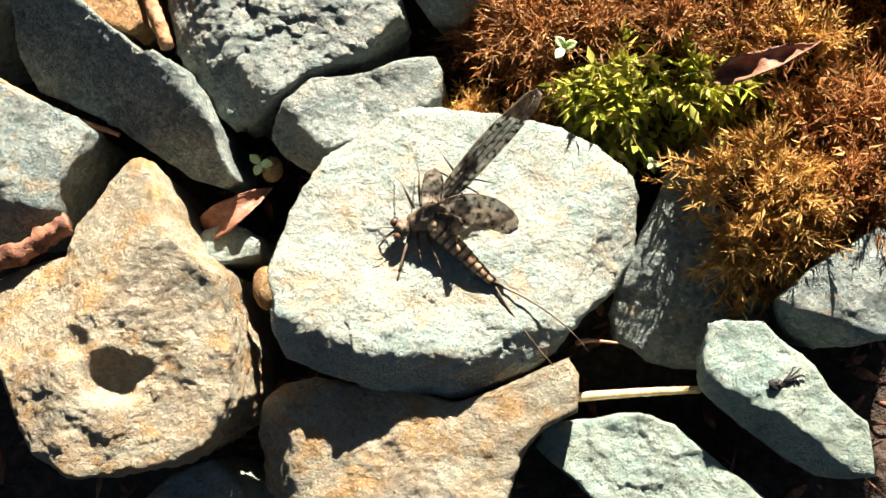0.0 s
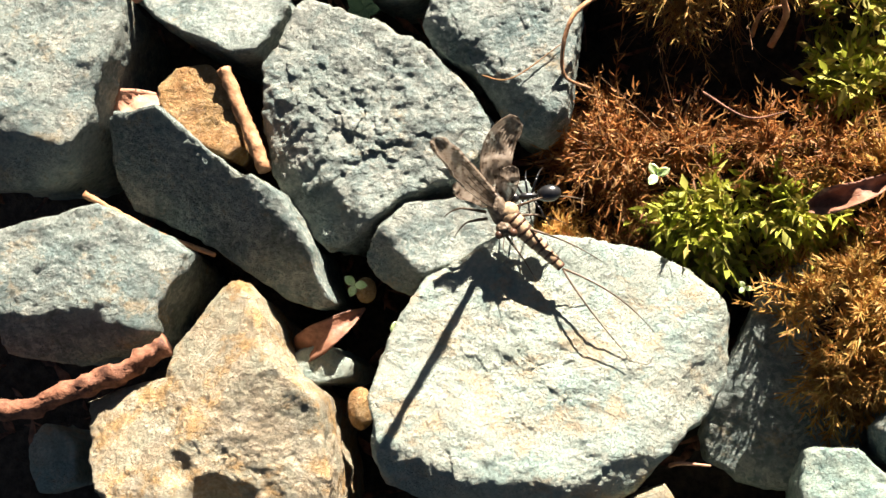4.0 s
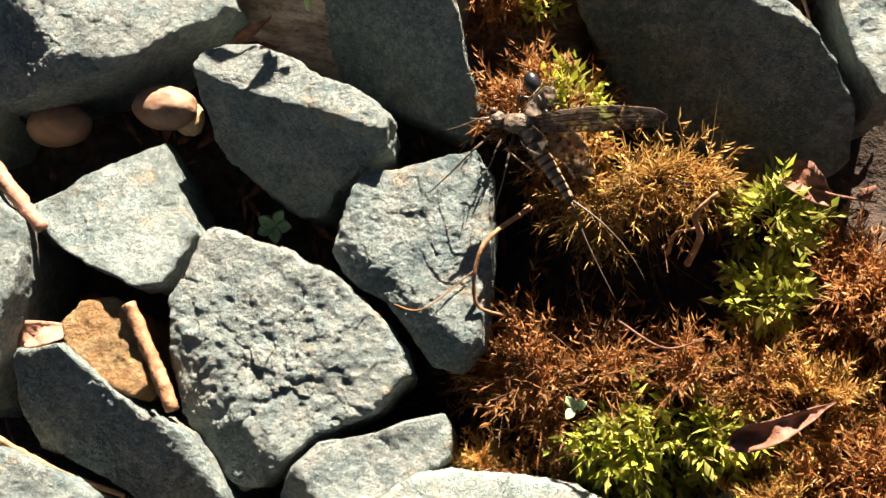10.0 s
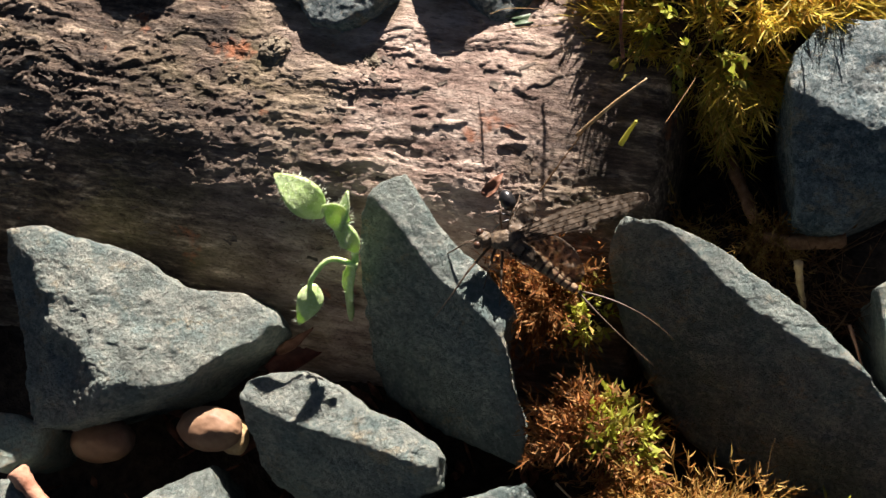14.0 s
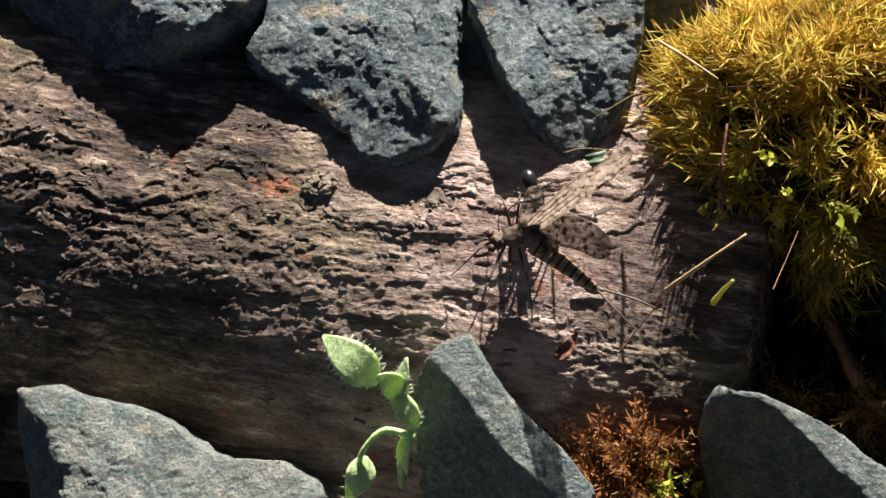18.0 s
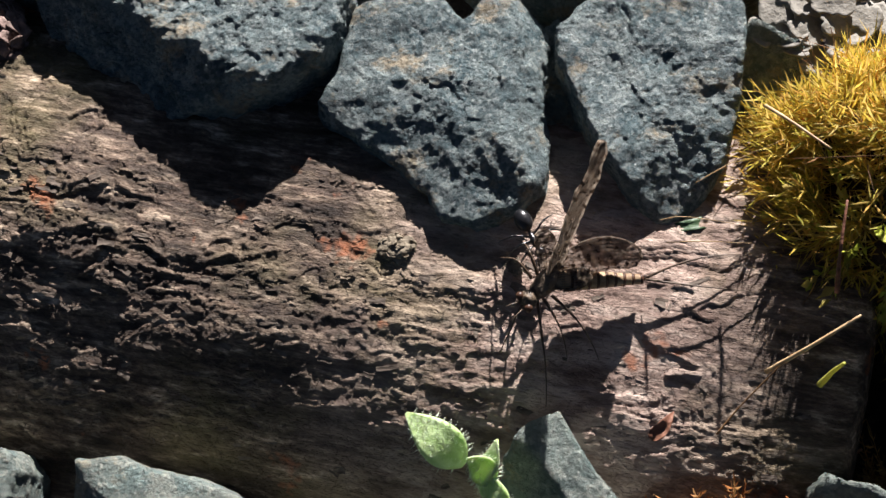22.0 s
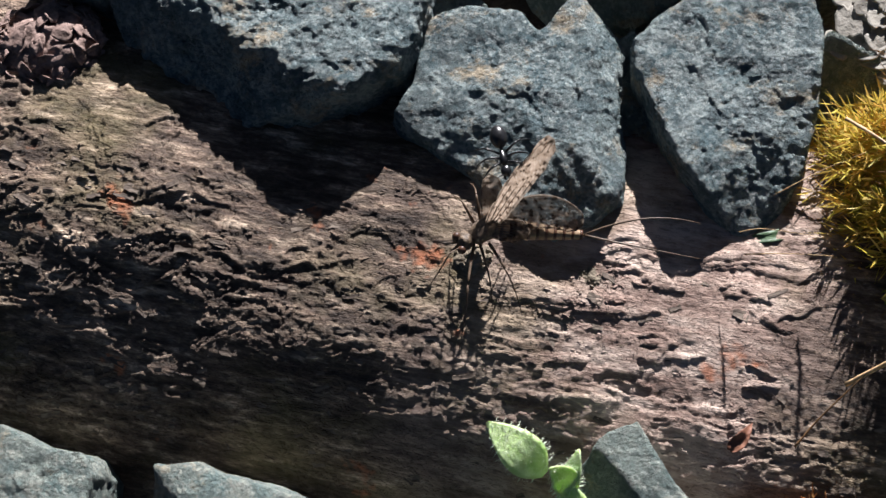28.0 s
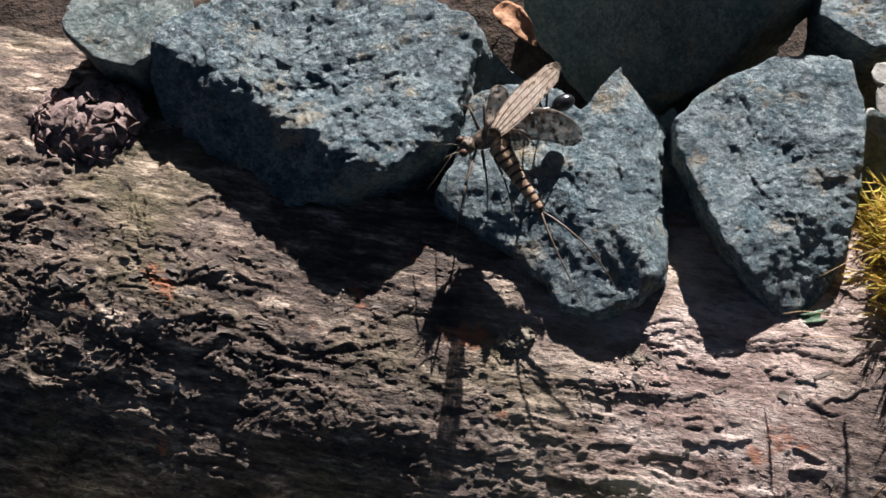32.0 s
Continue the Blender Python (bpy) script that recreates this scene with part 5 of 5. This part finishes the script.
# pale lichen: flat ruffled lobes spreading outwards from one middle
rs = np.random.RandomState(5)
lc = np.array((7.3, 157.5, 19.0))
lichen = tagged(new("lichen"), "pale grey leafy lichen with flat ruffled lobes", "lichen")
lichen.location = lc * MM
for k in range(30):
    a = 2.4 * k + rs.uniform(-0.3, 0.3)
    q = (k / 30) ** 0.5
    d = np.array([math.cos(a), math.sin(a), 0.0])
    c = lc + d * np.array([8.5, 6.5, 0]) * q + [0, 0, 1.6 * (1 - q) + rs.uniform(0, 0.5)]
    n = np.array([0.2 * rs.normal(), 0.2 * rs.normal(), 1.0])
    piece("lobe", blade(through_points([c - d * 2.4 - [0, 0, 0.4], c, c + d * rs.uniform(1.6, 2.8) + [0, 0, rs.uniform(0.0, 0.5)]], 11), rs.uniform(1.3, 2.1) * np.array([0.5, 0.8, 1.0, 0.85, 0.95, 1.15, 0.9, 1.15, 1.2, 0.95, 0.5]), 0.2, 0.02, n, 0.16, 70 + k, 9), LICHEN, lichen)

# gnarled scales on the branch
def knob(name, label, c, r, count, material, seed, squash=0.7):
    rs = np.random.RandomState(seed)
    c = np.asarray(c, float)
    d, f = ball(5)
    v = c + d * np.array([r, r * 0.8, r * squash]) * (1 + 0.2 * fbm(d * 3.4, 5, seed, 0.62))[:, None]
    lump = piece(name, (v, f), material, branch, label)
    for k in range(count):
        n = rs.normal(size=3)
        n[2] = abs(n[2])
        n /= np.linalg.norm(n)
        p = c + n * np.array([r, r * 0.8, r * squash]) * 1.0
        t = np.cross(n, rs.normal(size=3))
        t /= np.linalg.norm(t)
        piece("scale", blade(bow(p - t * 0.17 * r, p + t * 0.17 * r, n * 0.05 * r, 5), 0.11 * r * np.array([0.4, 0.9, 1, 0.8, 0.4]), 0.15, 0.3, n + 0.15 * rs.normal(size=3), 0.2, seed + k, 5), material, lump)


knob("gnarl", "gnarled pinkish-brown bark knob", (-98.4, 162.4, 18.0), 7.4, 60, RESIN, 81, 0.4)
knob("gnarl", "flaking pinkish bark patch", (-107.0, 153.4, 19.0), 4.4, 26, RESIN, 82, 0.3)
knob("knot", "small greenish knot of curled bark", (-44.5, 131.4, 18.9), 2.3, 26, KNOT, 83, 0.3)
knob("knot", "small curled bark knot", (-31.2, 128.6, 18.9), 1.5, 8, KNOT, 84, 0.26)

# litter in the gaps
rs = np.random.RandomState(9)
bits = []
for k in range(700):
    c = np.array([rs.uniform(-115, 40), rs.uniform(-18, 88), -3.8 + rs.uniform(0, 2.5)])
    d = unit(np.array([rs.normal(), rs.normal(), 0.25 * rs.normal()]))
    L = rs.uniform(0.8, 3.2)
    bits.append(blade(bow(c - d * L, c + d * L, (0, 0, rs.uniform(0, 0.5)), 3), np.array([0.1, 0.5, 0.12]) * rs.uniform(0.4, 1.6), 0.1, 0.3, (0.3 * rs.normal(), 0.3 * rs.normal(), 1), 0, 1, 3))
tagged(link("litter", *join(*bits), WOOD_RED), "small brown scraps of dry plant litter", "litter", "", "stuff")

# flat dark shapes on the green stone, put where a plant's shadow falls
c = np.array((20.6, 0.3, 22.5))
sprig = tagged(new("shadow_mark"), "small dark mark in place of a cast shadow on the pale green stone", "sprig")
sprig.location = c * MM
DARK = plain_material("painted shadow", (0.012, 0.012, 0.012), (0.03, 0.028, 0.025), 900.0, 0.6, 0.0)
d0, f0 = ball(4)
piece("seed_head", (c + np.array([-1.4, -0.5, 0.2]) + d0 * np.array([0.8, 0.65, 0.3]) * (1 + 0.25 * fbm(d0 * 2, 2, 3))[:, None], f0), DARK, sprig)
# dark strands for the thin lines of that shadow
for k, (dx, dy) in enumerate(((2.2, 2.2), (3.0, 0.8), (2.2, -1.2), (1.0, 2.4), (1.2, -1.8))):
    piece("stalk", tube(through_points([c + [-0.6, -0.2, 0.3], c + [dx * 0.4, dy * 0.25 + 0.3, 0.0], c + [dx * 0.55, dy * 0.55, -0.1], c + [dx * 0.5 + 0.4, dy * 0.7 - 0.3, -0.1]], 10), np.linspace(0.13, 0.07, 10), 6, 0.3, k), DARK, sprig)

# ---- the mayfly and the ant ----
BODY_BROWN = plain_material("brown insect shell", (0.05, 0.036, 0.026), (0.2, 0.145, 0.095), 1300.0, 0.5, 0.0003, 0.35)
LEG_BROWN = plain_material("brown insect leg", (0.06, 0.04, 0.025), (0.15, 0.105, 0.07), 900.0, 0.45, 0.0)
ANT_BLACK = plain_material("black ant shell", (0.008, 0.008, 0.009), (0.02, 0.02, 0.022), 900.0, 0.28, 0.00005, 0.6)


def band_material():
    m, nt, s = nodes_of("banded abdomen")
    tc = nt.nodes.new("ShaderNodeTexCoord")
    n = noise_of(nt, tc.outputs["Object"], 900.0, 3.0, 0.6)
    nt.links.new(ramp(nt, n, [(0.35, (0.2, 0.125, 0.07)), (0.65, (0.42, 0.3, 0.18))]), s.inputs["Base Color"])
    s.inputs["Roughness"].default_value, s.inputs["Specular IOR Level"].default_value = 0.6, 0.25
    bump(nt, s, n, 0.0002)
    return m


def wing_material():
    m, nt, s = nodes_of("mottled wing membrane")
    tc = nt.nodes.new("ShaderNodeTexCoord")
    p = tc.outputs["Object"]
    blot = noise_of(nt, p, 1500.0, 2.0, 0.6, (1.0, 1.0, 0.3))
    col = ramp(nt, blot, [(0.37, (0.12, 0.085, 0.06)), (0.45, (0.38, 0.30, 0.23)), (0.7, (0.58, 0.49, 0.40))])
    nt.links.new(col, s.inputs["Base Color"])
    s.inputs["Roughness"].default_value, s.inputs["Specular IOR Level"].default_value = 0.35, 0.5
    tr, gl, mx, m2 = (nt.nodes.new(k) for k in ("ShaderNodeBsdfTranslucent", "ShaderNodeBsdfTransparent", "ShaderNodeMixShader", "ShaderNodeMixShader"))
    nt.links.new(col, tr.inputs["Color"])
    mx.inputs[0].default_value = 0.6
    nt.links.new(s.outputs[0], mx.inputs[1])
    nt.links.new(tr.outputs[0], mx.inputs[2])
    nt.links.new(ramp(nt, blot, [(0.38, (0.1,) * 3), (0.48, (0.5,) * 3)]), m2.inputs[0])
    nt.links.new(mx.outputs[0], m2.inputs[1])
    nt.links.new(gl.outputs[0], m2.inputs[2])
    nt.links.new(m2.outputs[0], nt.nodes["Material Output"].inputs["Surface"])
    return m


ABDOMEN, WING = band_material(), wing_material()
BAND_DARK = plain_material("dark band", (0.05, 0.025, 0.015), (0.10, 0.05, 0.03), 900.0, 0.4, 0.0)


def wing_mesh(length, width, az, el, fold, seed, crumple=0.1):
    """A ribbed wing from the origin along az, el; fold: how far its outer part is crumpled back, in degrees."""
    d = az_el(az, el)
    n = 30
    t = np.linspace(0, 1, n)
    side0 = np.cross(d, az_el(az, el + 90))
    line = [np.zeros(3)]
    for k in range(1, n):
        a = radians(fold) * (t[k] ** 2)
        line.append(line[-1] + (d * math.cos(a) - side0 * math.sin(a)) * length / (n - 1))
    w = width * (0.16 + 0.84 * np.sin(math.pi * np.clip(0.06 + 0.80 * t, 0, 1)) ** 0.8)
    w[-1] *= 0.45
    w[-2] *= 0.75
    v, f = blade(np.array(line), w, 0.05, 0.18, az_el(az + 25, el + 80), crumple, seed, 19)
    rib = 0.22 * np.cos(np.arange(19) * math.pi)
    v[:, 2] += np.tile(rib, 2 * n)
    return v, f, np.array(line), w


mayfly = tagged(new("mayfly"), "dead brown mayfly with mottled wings, carried by an ant", "mayfly")
d5, f5 = ball(4)
link("thorax", (d5 * (1 + 0.12 * fbm(d5 * 1.7, 2, 4))[:, None]) * np.array([2.5, 1.25, 1.35]) @ np.array(Matrix.Rotation(radians(-25), 3, "Z")) + [0, 0, 0], f5, BODY_BROWN, mayfly)
head = link("head", d5 * np.array([0.95, 1.05, 0.95]) * (1 + 0.12 * fbm(d5 * 2.0, 3, 6))[:, None] + [-2.8, -1.15, 0.2], f5, BODY_BROWN, mayfly)
for sgn in (-1, 1):
    link("eye", d5 * 0.5 + [-3.4 - 0.2 * sgn, -1.4 + 0.8 * sgn, 0.6], f5, BAND_DARK, head, "dark rounded eye")
    link("antenna", *tube(bow((-3.7, -1.6 + 0.4 * sgn, 0.4), (-5.6, -2.2 + 0.9 * sgn, 1.2), (0, 0, 0.3), 6), np.linspace(0.09, 0.03, 6), 5), LEG_BROWN, head)
# the long wing stands out, the others are crumpled along the body; each wing lies along its own x axis
wings = []
for nm, L, W, az, el, fold, sd, cr in (("forewing", 19.0, 1.45, 51, 10, -6, 1, 0.25), ("forewing", 11.0, 1.9, 14, 14, -75, 2, 0.5), ("hindwing", 6.0, 1.3, 70, 30, 20, 3, 0.6), ("hindwing", 5.0, 1.3, -25, 16, 30, 4, 0.7)):
    wv, wf, wl, ww = wing_mesh(L, W, 0, 0, fold, sd, cr)
    wing = link(nm, wv, wf, WING, mayfly, "mottled brown membranous wing")
    wing.rotation_euler = (radians(20), radians(-el), radians(az))
    wings.append(wing)
    veins = []
    for g in (-0.92, -0.45, 0.0, 0.45, 0.92) if cr < 0.4 else (-0.9, 0.9):
        tan = np.gradient(wl, axis=0)
        x = np.cross(tan, az_el(25, 80))
        x /= np.maximum(np.linalg.norm(x, axis=1), 1e-9)[:, None]
        veins.append(tube(wl[:-1] + (x * (g * ww)[:, None])[:-1] + [0, 0, 0.06], np.linspace(0.065, 0.03, len(wl) - 1), 5))
    link("vein", *join(*veins), LEG_BROWN, wing, "brown wing veins")
abdomen = link("abdomen", d5 * np.array([1.3, 1.2, 1.1]) + [1.2, -0.8, 0], f5, ABDOMEN, mayfly, "tapering banded brown abdomen")
ad = az_el(-45, -8)
for k in range(9):
    c0, c1 = ad * (1.6 + 0.98 * k), ad * (1.6 + 0.98 * (k + 1))
    r0 = 1.25 - 0.085 * k
    link("segment", *tube([c0, c0 + (c1 - c0) * 0.15, c0 + (c1 - c0) * 0.6, c1], [r0 * 0.975, r0, r0 * 0.995, r0 * 0.97], 14), ABDOMEN, abdomen)
    link("band", *tube([c0 + (c1 - c0) * 0.72, c0 + (c1 - c0) * 0.86, c1 + ad * 0.05], [r0 * 1.005, r0 * 0.995, r0 * 0.965], 14), BAND_DARK, abdomen, "dark brown ring")
tip = ad * 10.6
for sgn in (-1, 1):
    e = tip + az_el(-45 + 9 * sgn, -4) * 13
    link("tail_filament", *tube(bow(tip, e, (0.8 * sgn, 0.5, 1.0), 14), np.linspace(0.16, 0.04, 14), 6), LEG_BROWN, abdomen, "long thin tail filament")
for k, (x, y, ex, ey, ez) in enumerate(((-1.9, -1.4, -5.2, -12.5, -3.0), (-1.2, -1.5, -1.0, -8.0, -4.0), (-0.2, -1.5, 2.2, -9.5, -4.0), (-1.6, 1.2, -4.0, 5.0, -2.0), (-0.8, 1.4, -1.5, 6.5, -2.5), (-2.4, -0.4, -8.0, -5.0, -3.5))):
    a, e = np.array([x, y, -0.8]), np.array([ex, ey, ez])
    knee = a * 0.55 + e * 0.45 + [0.3, 0.2, 2.2]
    link("leg", *join(tube(bow(a, knee, (0, 0, 0.2), 6), np.linspace(0.2, 0.14, 6), 7), tube(bow(knee, e, (0.2, 0, 0.4), 8), np.linspace(0.12, 0.05, 8), 6)), LEG_BROWN, mayfly)

ant = tagged(new("ant"), "glossy black ant dragging the mayfly", "ant")
ant.scale = (0.8, 0.8, 0.8)
link("gaster", d5 * np.array([1.75, 1.25, 1.2]) + [2.9, 0, 0.9], f5, ANT_BLACK, ant, "glossy black rounded abdomen")
link("thorax", *join(tube([(-1.6, 0, 0.7), (-1.0, 0, 1.0), (-0.2, 0, 0.9), (0.6, 0, 0.75), (1.2, 0, 0.7)], [0.3, 0.55, 0.5, 0.36, 0.15], 10), (d5 * np.array([0.28, 0.3, 0.4]) + [1.25, 0, 0.75], f5)), ANT_BLACK, ant)
ant_head = link("head", d5 * np.array([0.85, 0.75, 0.65]) + [-2.3, 0, 0.7], f5, ANT_BLACK, ant)
for sgn in (-1, 1):
    link("mandible", *tube([(-2.9, 0.35 * sgn, 0.55), (-3.4, 0.35 * sgn, 0.5), (-3.7, 0.08 * sgn, 0.45)], [0.16, 0.13, 0.04], 6), ANT_BLACK, ant_head)
    link("antenna", *tube([(-2.8, 0.3 * sgn, 0.9), (-3.3, 1.2 * sgn, 1.5), (-4.4, 1.7 * sgn, 1.1), (-5.1, 1.9 * sgn, 0.9)], [0.1, 0.09, 0.1, 0.1], 6), ANT_BLACK, ant_head)
    for x, ex, ey in ((-1.0, -2.6, 3.6), (-0.3, -0.2, 4.2), (0.4, 2.4, 4.4)):
        a, e = np.array([x, 0.4 * sgn, 0.7]), np.array([ex, ey * sgn, -1.4])
        knee = a * 0.5 + e * 0.5 + [0, 0, 1.9]
        link("leg", *join(tube(bow(a, knee, (0, 0, 0.2), 5), np.linspace(0.2, 0.15, 5), 6), tube(bow(knee, e, (0, 0.2 * sgn, 0.2), 7), np.linspace(0.15, 0.06, 7), 6)), ANT_BLACK, ant)

MAYFLY_ROWS = [   # seconds, place in mm, turn and lift in degrees
    (0, -19.2, 18.6, 25.7, 0),
    (0.5, -20.7, 21.6, 25.7, 1),
    (1, -19.3, 22.4, 25.7, 0),
    (1.5, -20.7, 22.5, 25.7, 24),
    (2, -20.4, 22.1, 25.7, 27),
    (2.5, -21.1, 26.7, 25.7, 15),
    (3, -20.4, 34.7, 25.1, 9),
    (3.5, -22.1, 34.3, 25.3, 64),
    (4.5, -22.6, 35.9, 25.4, 89),
    (5.5, -24.6, 36.5, 25.5, 99),
    (6, -23.9, 37.0, 25.5, 99),
    (6.5, -14.9, 40.5, 24.8, -11),
    (7, -12.5, 46.6, 24.0, -43),
    (7.5, -14.9, 50.5, 24.0, -38),
    (8, -12.7, 55.3, 24.0, -30),
    (8.5, -11.5, 57.3, 24.0, -39),
    (9, -10.2, 62.4, 24.0, -55),
    (9.5, -9.2, 66.2, 24.1, -31),
    (10, -8.1, 72.4, 24.2, -37),
    (10.5, -8.3, 73.1, 24.4, -18),
    (11, -10.7, 82.1, 24.5, -40),
    (11.5, -10.2, 85.7, 24.5, -11),
    (12, -10.4, 88.7, 24.5, 11),
    (12.5, -11.0, 90.3, 24.5, 5),
    (13, -10.5, 91.7, 24.5, 21),
    (13.5, -11.9, 99.1, 24.0, -1),
    (14, -14.2, 101.1, 23.5, -27),
    (14.5, -15.2, 106.3, 23.0, -21),
    (15.5, -16.5, 113.0, 22.8, -26),
    (16.5, -17.5, 120.1, 22.5, -31),
    (17, -19.9, 122.5, 22.5, -24),
    (17.5, -18.9, 125.6, 22.5, -4),
    (18, -20.2, 122.4, 22.5, -11),
    (18.5, -21.5, 125.5, 22.5, 1),
    (19, -24.1, 122.7, 22.5, 14),
    (19.5, -25.3, 122.6, 22.5, 4),
    (20, -25.3, 122.7, 22.5, -6),
    (20.5, -26.1, 122.2, 22.5, 24),
    (21, -24.7, 121.7, 22.5, 4),
    (21.5, -25.0, 124.9, 22.5, 14),
    (22, -27.3, 125.7, 22.5, 18),
    (22.5, -30.8, 127.8, 22.6, 18),
    (23, -31.1, 127.9, 22.8, 24),
    (23.5, -29.9, 129.3, 22.9, 21),
    (24, -31.5, 129.0, 23.0, -15),
    (24.5, -33.9, 128.7, 23.4, -9),
    (25, -36.6, 127.8, 23.8, -1),
    (25.5, -32.6, 128.6, 24.1, -11),
    (26.5, -34.7, 128.5, 24.9, 9),
    (27.5, -36.6, 128.9, 25.6, 20),
    (28, -42.2, 132.8, 26.0, 6),
    (28.5, -43.7, 130.8, 26.0, -1),
    (29, -43.5, 132.5, 26.0, -3),
    (29.5, -45.3, 137.5, 26.0, 14),
    (30, -45.5, 139.4, 26.0, 17),
    (30.5, -44.9, 142.1, 26.0, 19),
    (31, -43.6, 148.1, 26.0, 15),
    (31.5, -46.3, 150.7, 26.0, -6),
    (32, -46.1, 154.1, 26.0, -1),
]
WING_ROWS = [   # seconds, twist, lift and heading of the long wing
    (0, 35, 4, 49), (0.5, 34, 7, 47), (1, 32, 8, 46), (1.5, 31, 18, 45), (2, 30, 20, 45), (2.5, 29, 26, 45), (3, 28, 38, 31), (3.5, 26, 58, 49), (4.5, 24, 76, 67), (5.5, 21, 72, 67), (6, 20, 72, 69), (6.5, 20, 38, 35), (7, 20, 31, 33), (7.5, 20, 25, 39), (8, 20, 25, 39), (8.5, 20, 18, 41), (9, 20, 22, 39), (9.5, 20, 31, 31), (10, 20, 31, 29), (10.5, 20, 32, 33), (11, 20, 22, 37), (11.5, 20, 29, 35), (12, 20, 36, 33), (12.5, 23, 34, 33), (13, 26, 39, 33), (13.5, 28, 35, 31), (14, 31, 26, 35), (14.5, 34, 25, 35), (15.5, 39, 29, 31), (16.5, 45, 46, 27), (17, 52, 40, 31), (17.5, 58, 56, 25), (18, 65, 48, 31), (18.5, 71, 52, 33), (19, 78, 50, 39), (19.5, 78, 48, 37), (20, 78, 40, 39), (20.5, 78, 50, 43), (21, 78, 42, 41), (21.5, 78, 50, 39), (22, 78, 52, 41), (22.5, 78, 44, 41), (23, 78, 44, 43), (23.5, 78, 50, 41), (24, 60, 34, 39), (24.5, 58, 36, 39), (25, 57, 34, 41), (25.5, 55, 38, 39), (26.5, 51, 50, 37), (27.5, 76, 56, 37), (28, 76, 66, 19), (28.5, 76, 66, 13), (29, 76, 66, 13), (29.5, 76, 70, 11), (30, 76, 70, 17), (30.5, 76, 72, 15), (31, 76, 74, 3), (31.5, 70, 64, 7), (32, 62, 66, 3)]
ABDOMEN_ROWS = [   # seconds, turn against its pose at rest
    (0, 0), (0.5, 6), (1, 40), (1.5, 16), (2, 18), (2.5, 22), (3, -14), (3.5, -79), (4.5, -85), (5.5, -85), (6, -85), (6.5, -29), (7, 3), (7.5, 8), (8, 5), (8.5, 9), (9, 20), (9.5, 6), (10, 22), (10.5, 13), (11, 25), (11.5, -4), (12, -26), (12.5, -15), (13, -36), (13.5, -4), (14, 32), (14.5, 36), (15.5, 26), (16.5, -4), (17, -11), (17.5, -11), (18, 16), (18.5, 24), (19, 16), (19.5, 31), (20, 41), (20.5, 16), (21, 41), (21.5, 31), (22, 27), (22.5, 57), (23, 56), (23.5, 44), (24, 85), (24.5, 84), (25, 76), (25.5, 85), (26.5, 46), (27.5, 25), (28, 34), (28.5, 41), (29, 43), (29.5, 26), (30, 18), (30.5, 11), (31, 5), (31.5, 6), (32, -14)]
ANT_ROWS = [
    (0, -15.6, 22.8, 24.2, 60),
    (2, -18.3, 28.2, 24.2, 80),
    (3, -15.8, 35.7, 23.6, 20),
    (3.5, -18.3, 35.8, 23.8, 10),
    (5.5, -18.9, 37.0, 24.0, -5),
    (6, -16.7, 36.8, 24.0, -8),
    (6.5, -16.2, 42.8, 23.2, 150),
    (7, -11.0, 49.7, 22.5, 120),
    (8, -11.4, 58.0, 22.5, 100),
    (9, -7.5, 65.0, 22.5, 110),
    (10, -5.9, 75.5, 22.8, 110),
    (11, -8.6, 85.2, 23.0, 100),
    (12, -8.9, 92.4, 23.0, 110),
    (13, -11.3, 95.7, 23.0, 140),
    (13.5, -12.6, 101.7, 22.5, 140),
    (14, -13.3, 104.3, 22.0, 110),
    (17, -16.6, 126.9, 21.0, 70),
    (18, -18.6, 126.9, 21.0, 100),
    (19, -23.6, 126.9, 21.0, 110),
    (20, -26.2, 127.7, 21.0, 115),
    (21, -25.1, 126.6, 21.0, 115),
    (22, -28.8, 131.0, 21.0, 115),
    (23, -33.5, 135.2, 21.2, 110),
    (24, -31.7, 136.5, 21.5, 100),
    (25, -36.8, 134.4, 22.2, 100),
    (27.5, -40.8, 137.9, 24.1, 130),
    (28, -40.4, 141.6, 24.5, 100),
    (29, -42.1, 140.9, 24.5, 90),
    (30, -47.1, 147.6, 24.5, 110),
    (31, -42.2, 152.8, 24.5, 80),
    (31.5, -41.8, 154.6, 24.5, 40),
    (32, -39.8, 157.2, 24.5, 20),
]



def motions():
    walk(mayfly, [(t, pose(x * MM, y * MM, z * MM, 0, 0, turn)) for t, x, y, z, turn in MAYFLY_ROWS])
    walk(wings[0], [(t, pose(0, 0, 0, twist, -lift, az)) for t, twist, lift, az in WING_ROWS])
    walk(abdomen, [(t, Matrix.Rotation(radians(a), 4, "Z")) for t, a in ABDOMEN_ROWS])
    walk(ant, [(t, Matrix.Translation((x * MM, y * MM, z * MM)) @ Matrix.Rotation(radians(a), 4, "Z")) for t, x, y, z, a in ANT_ROWS])


motions()
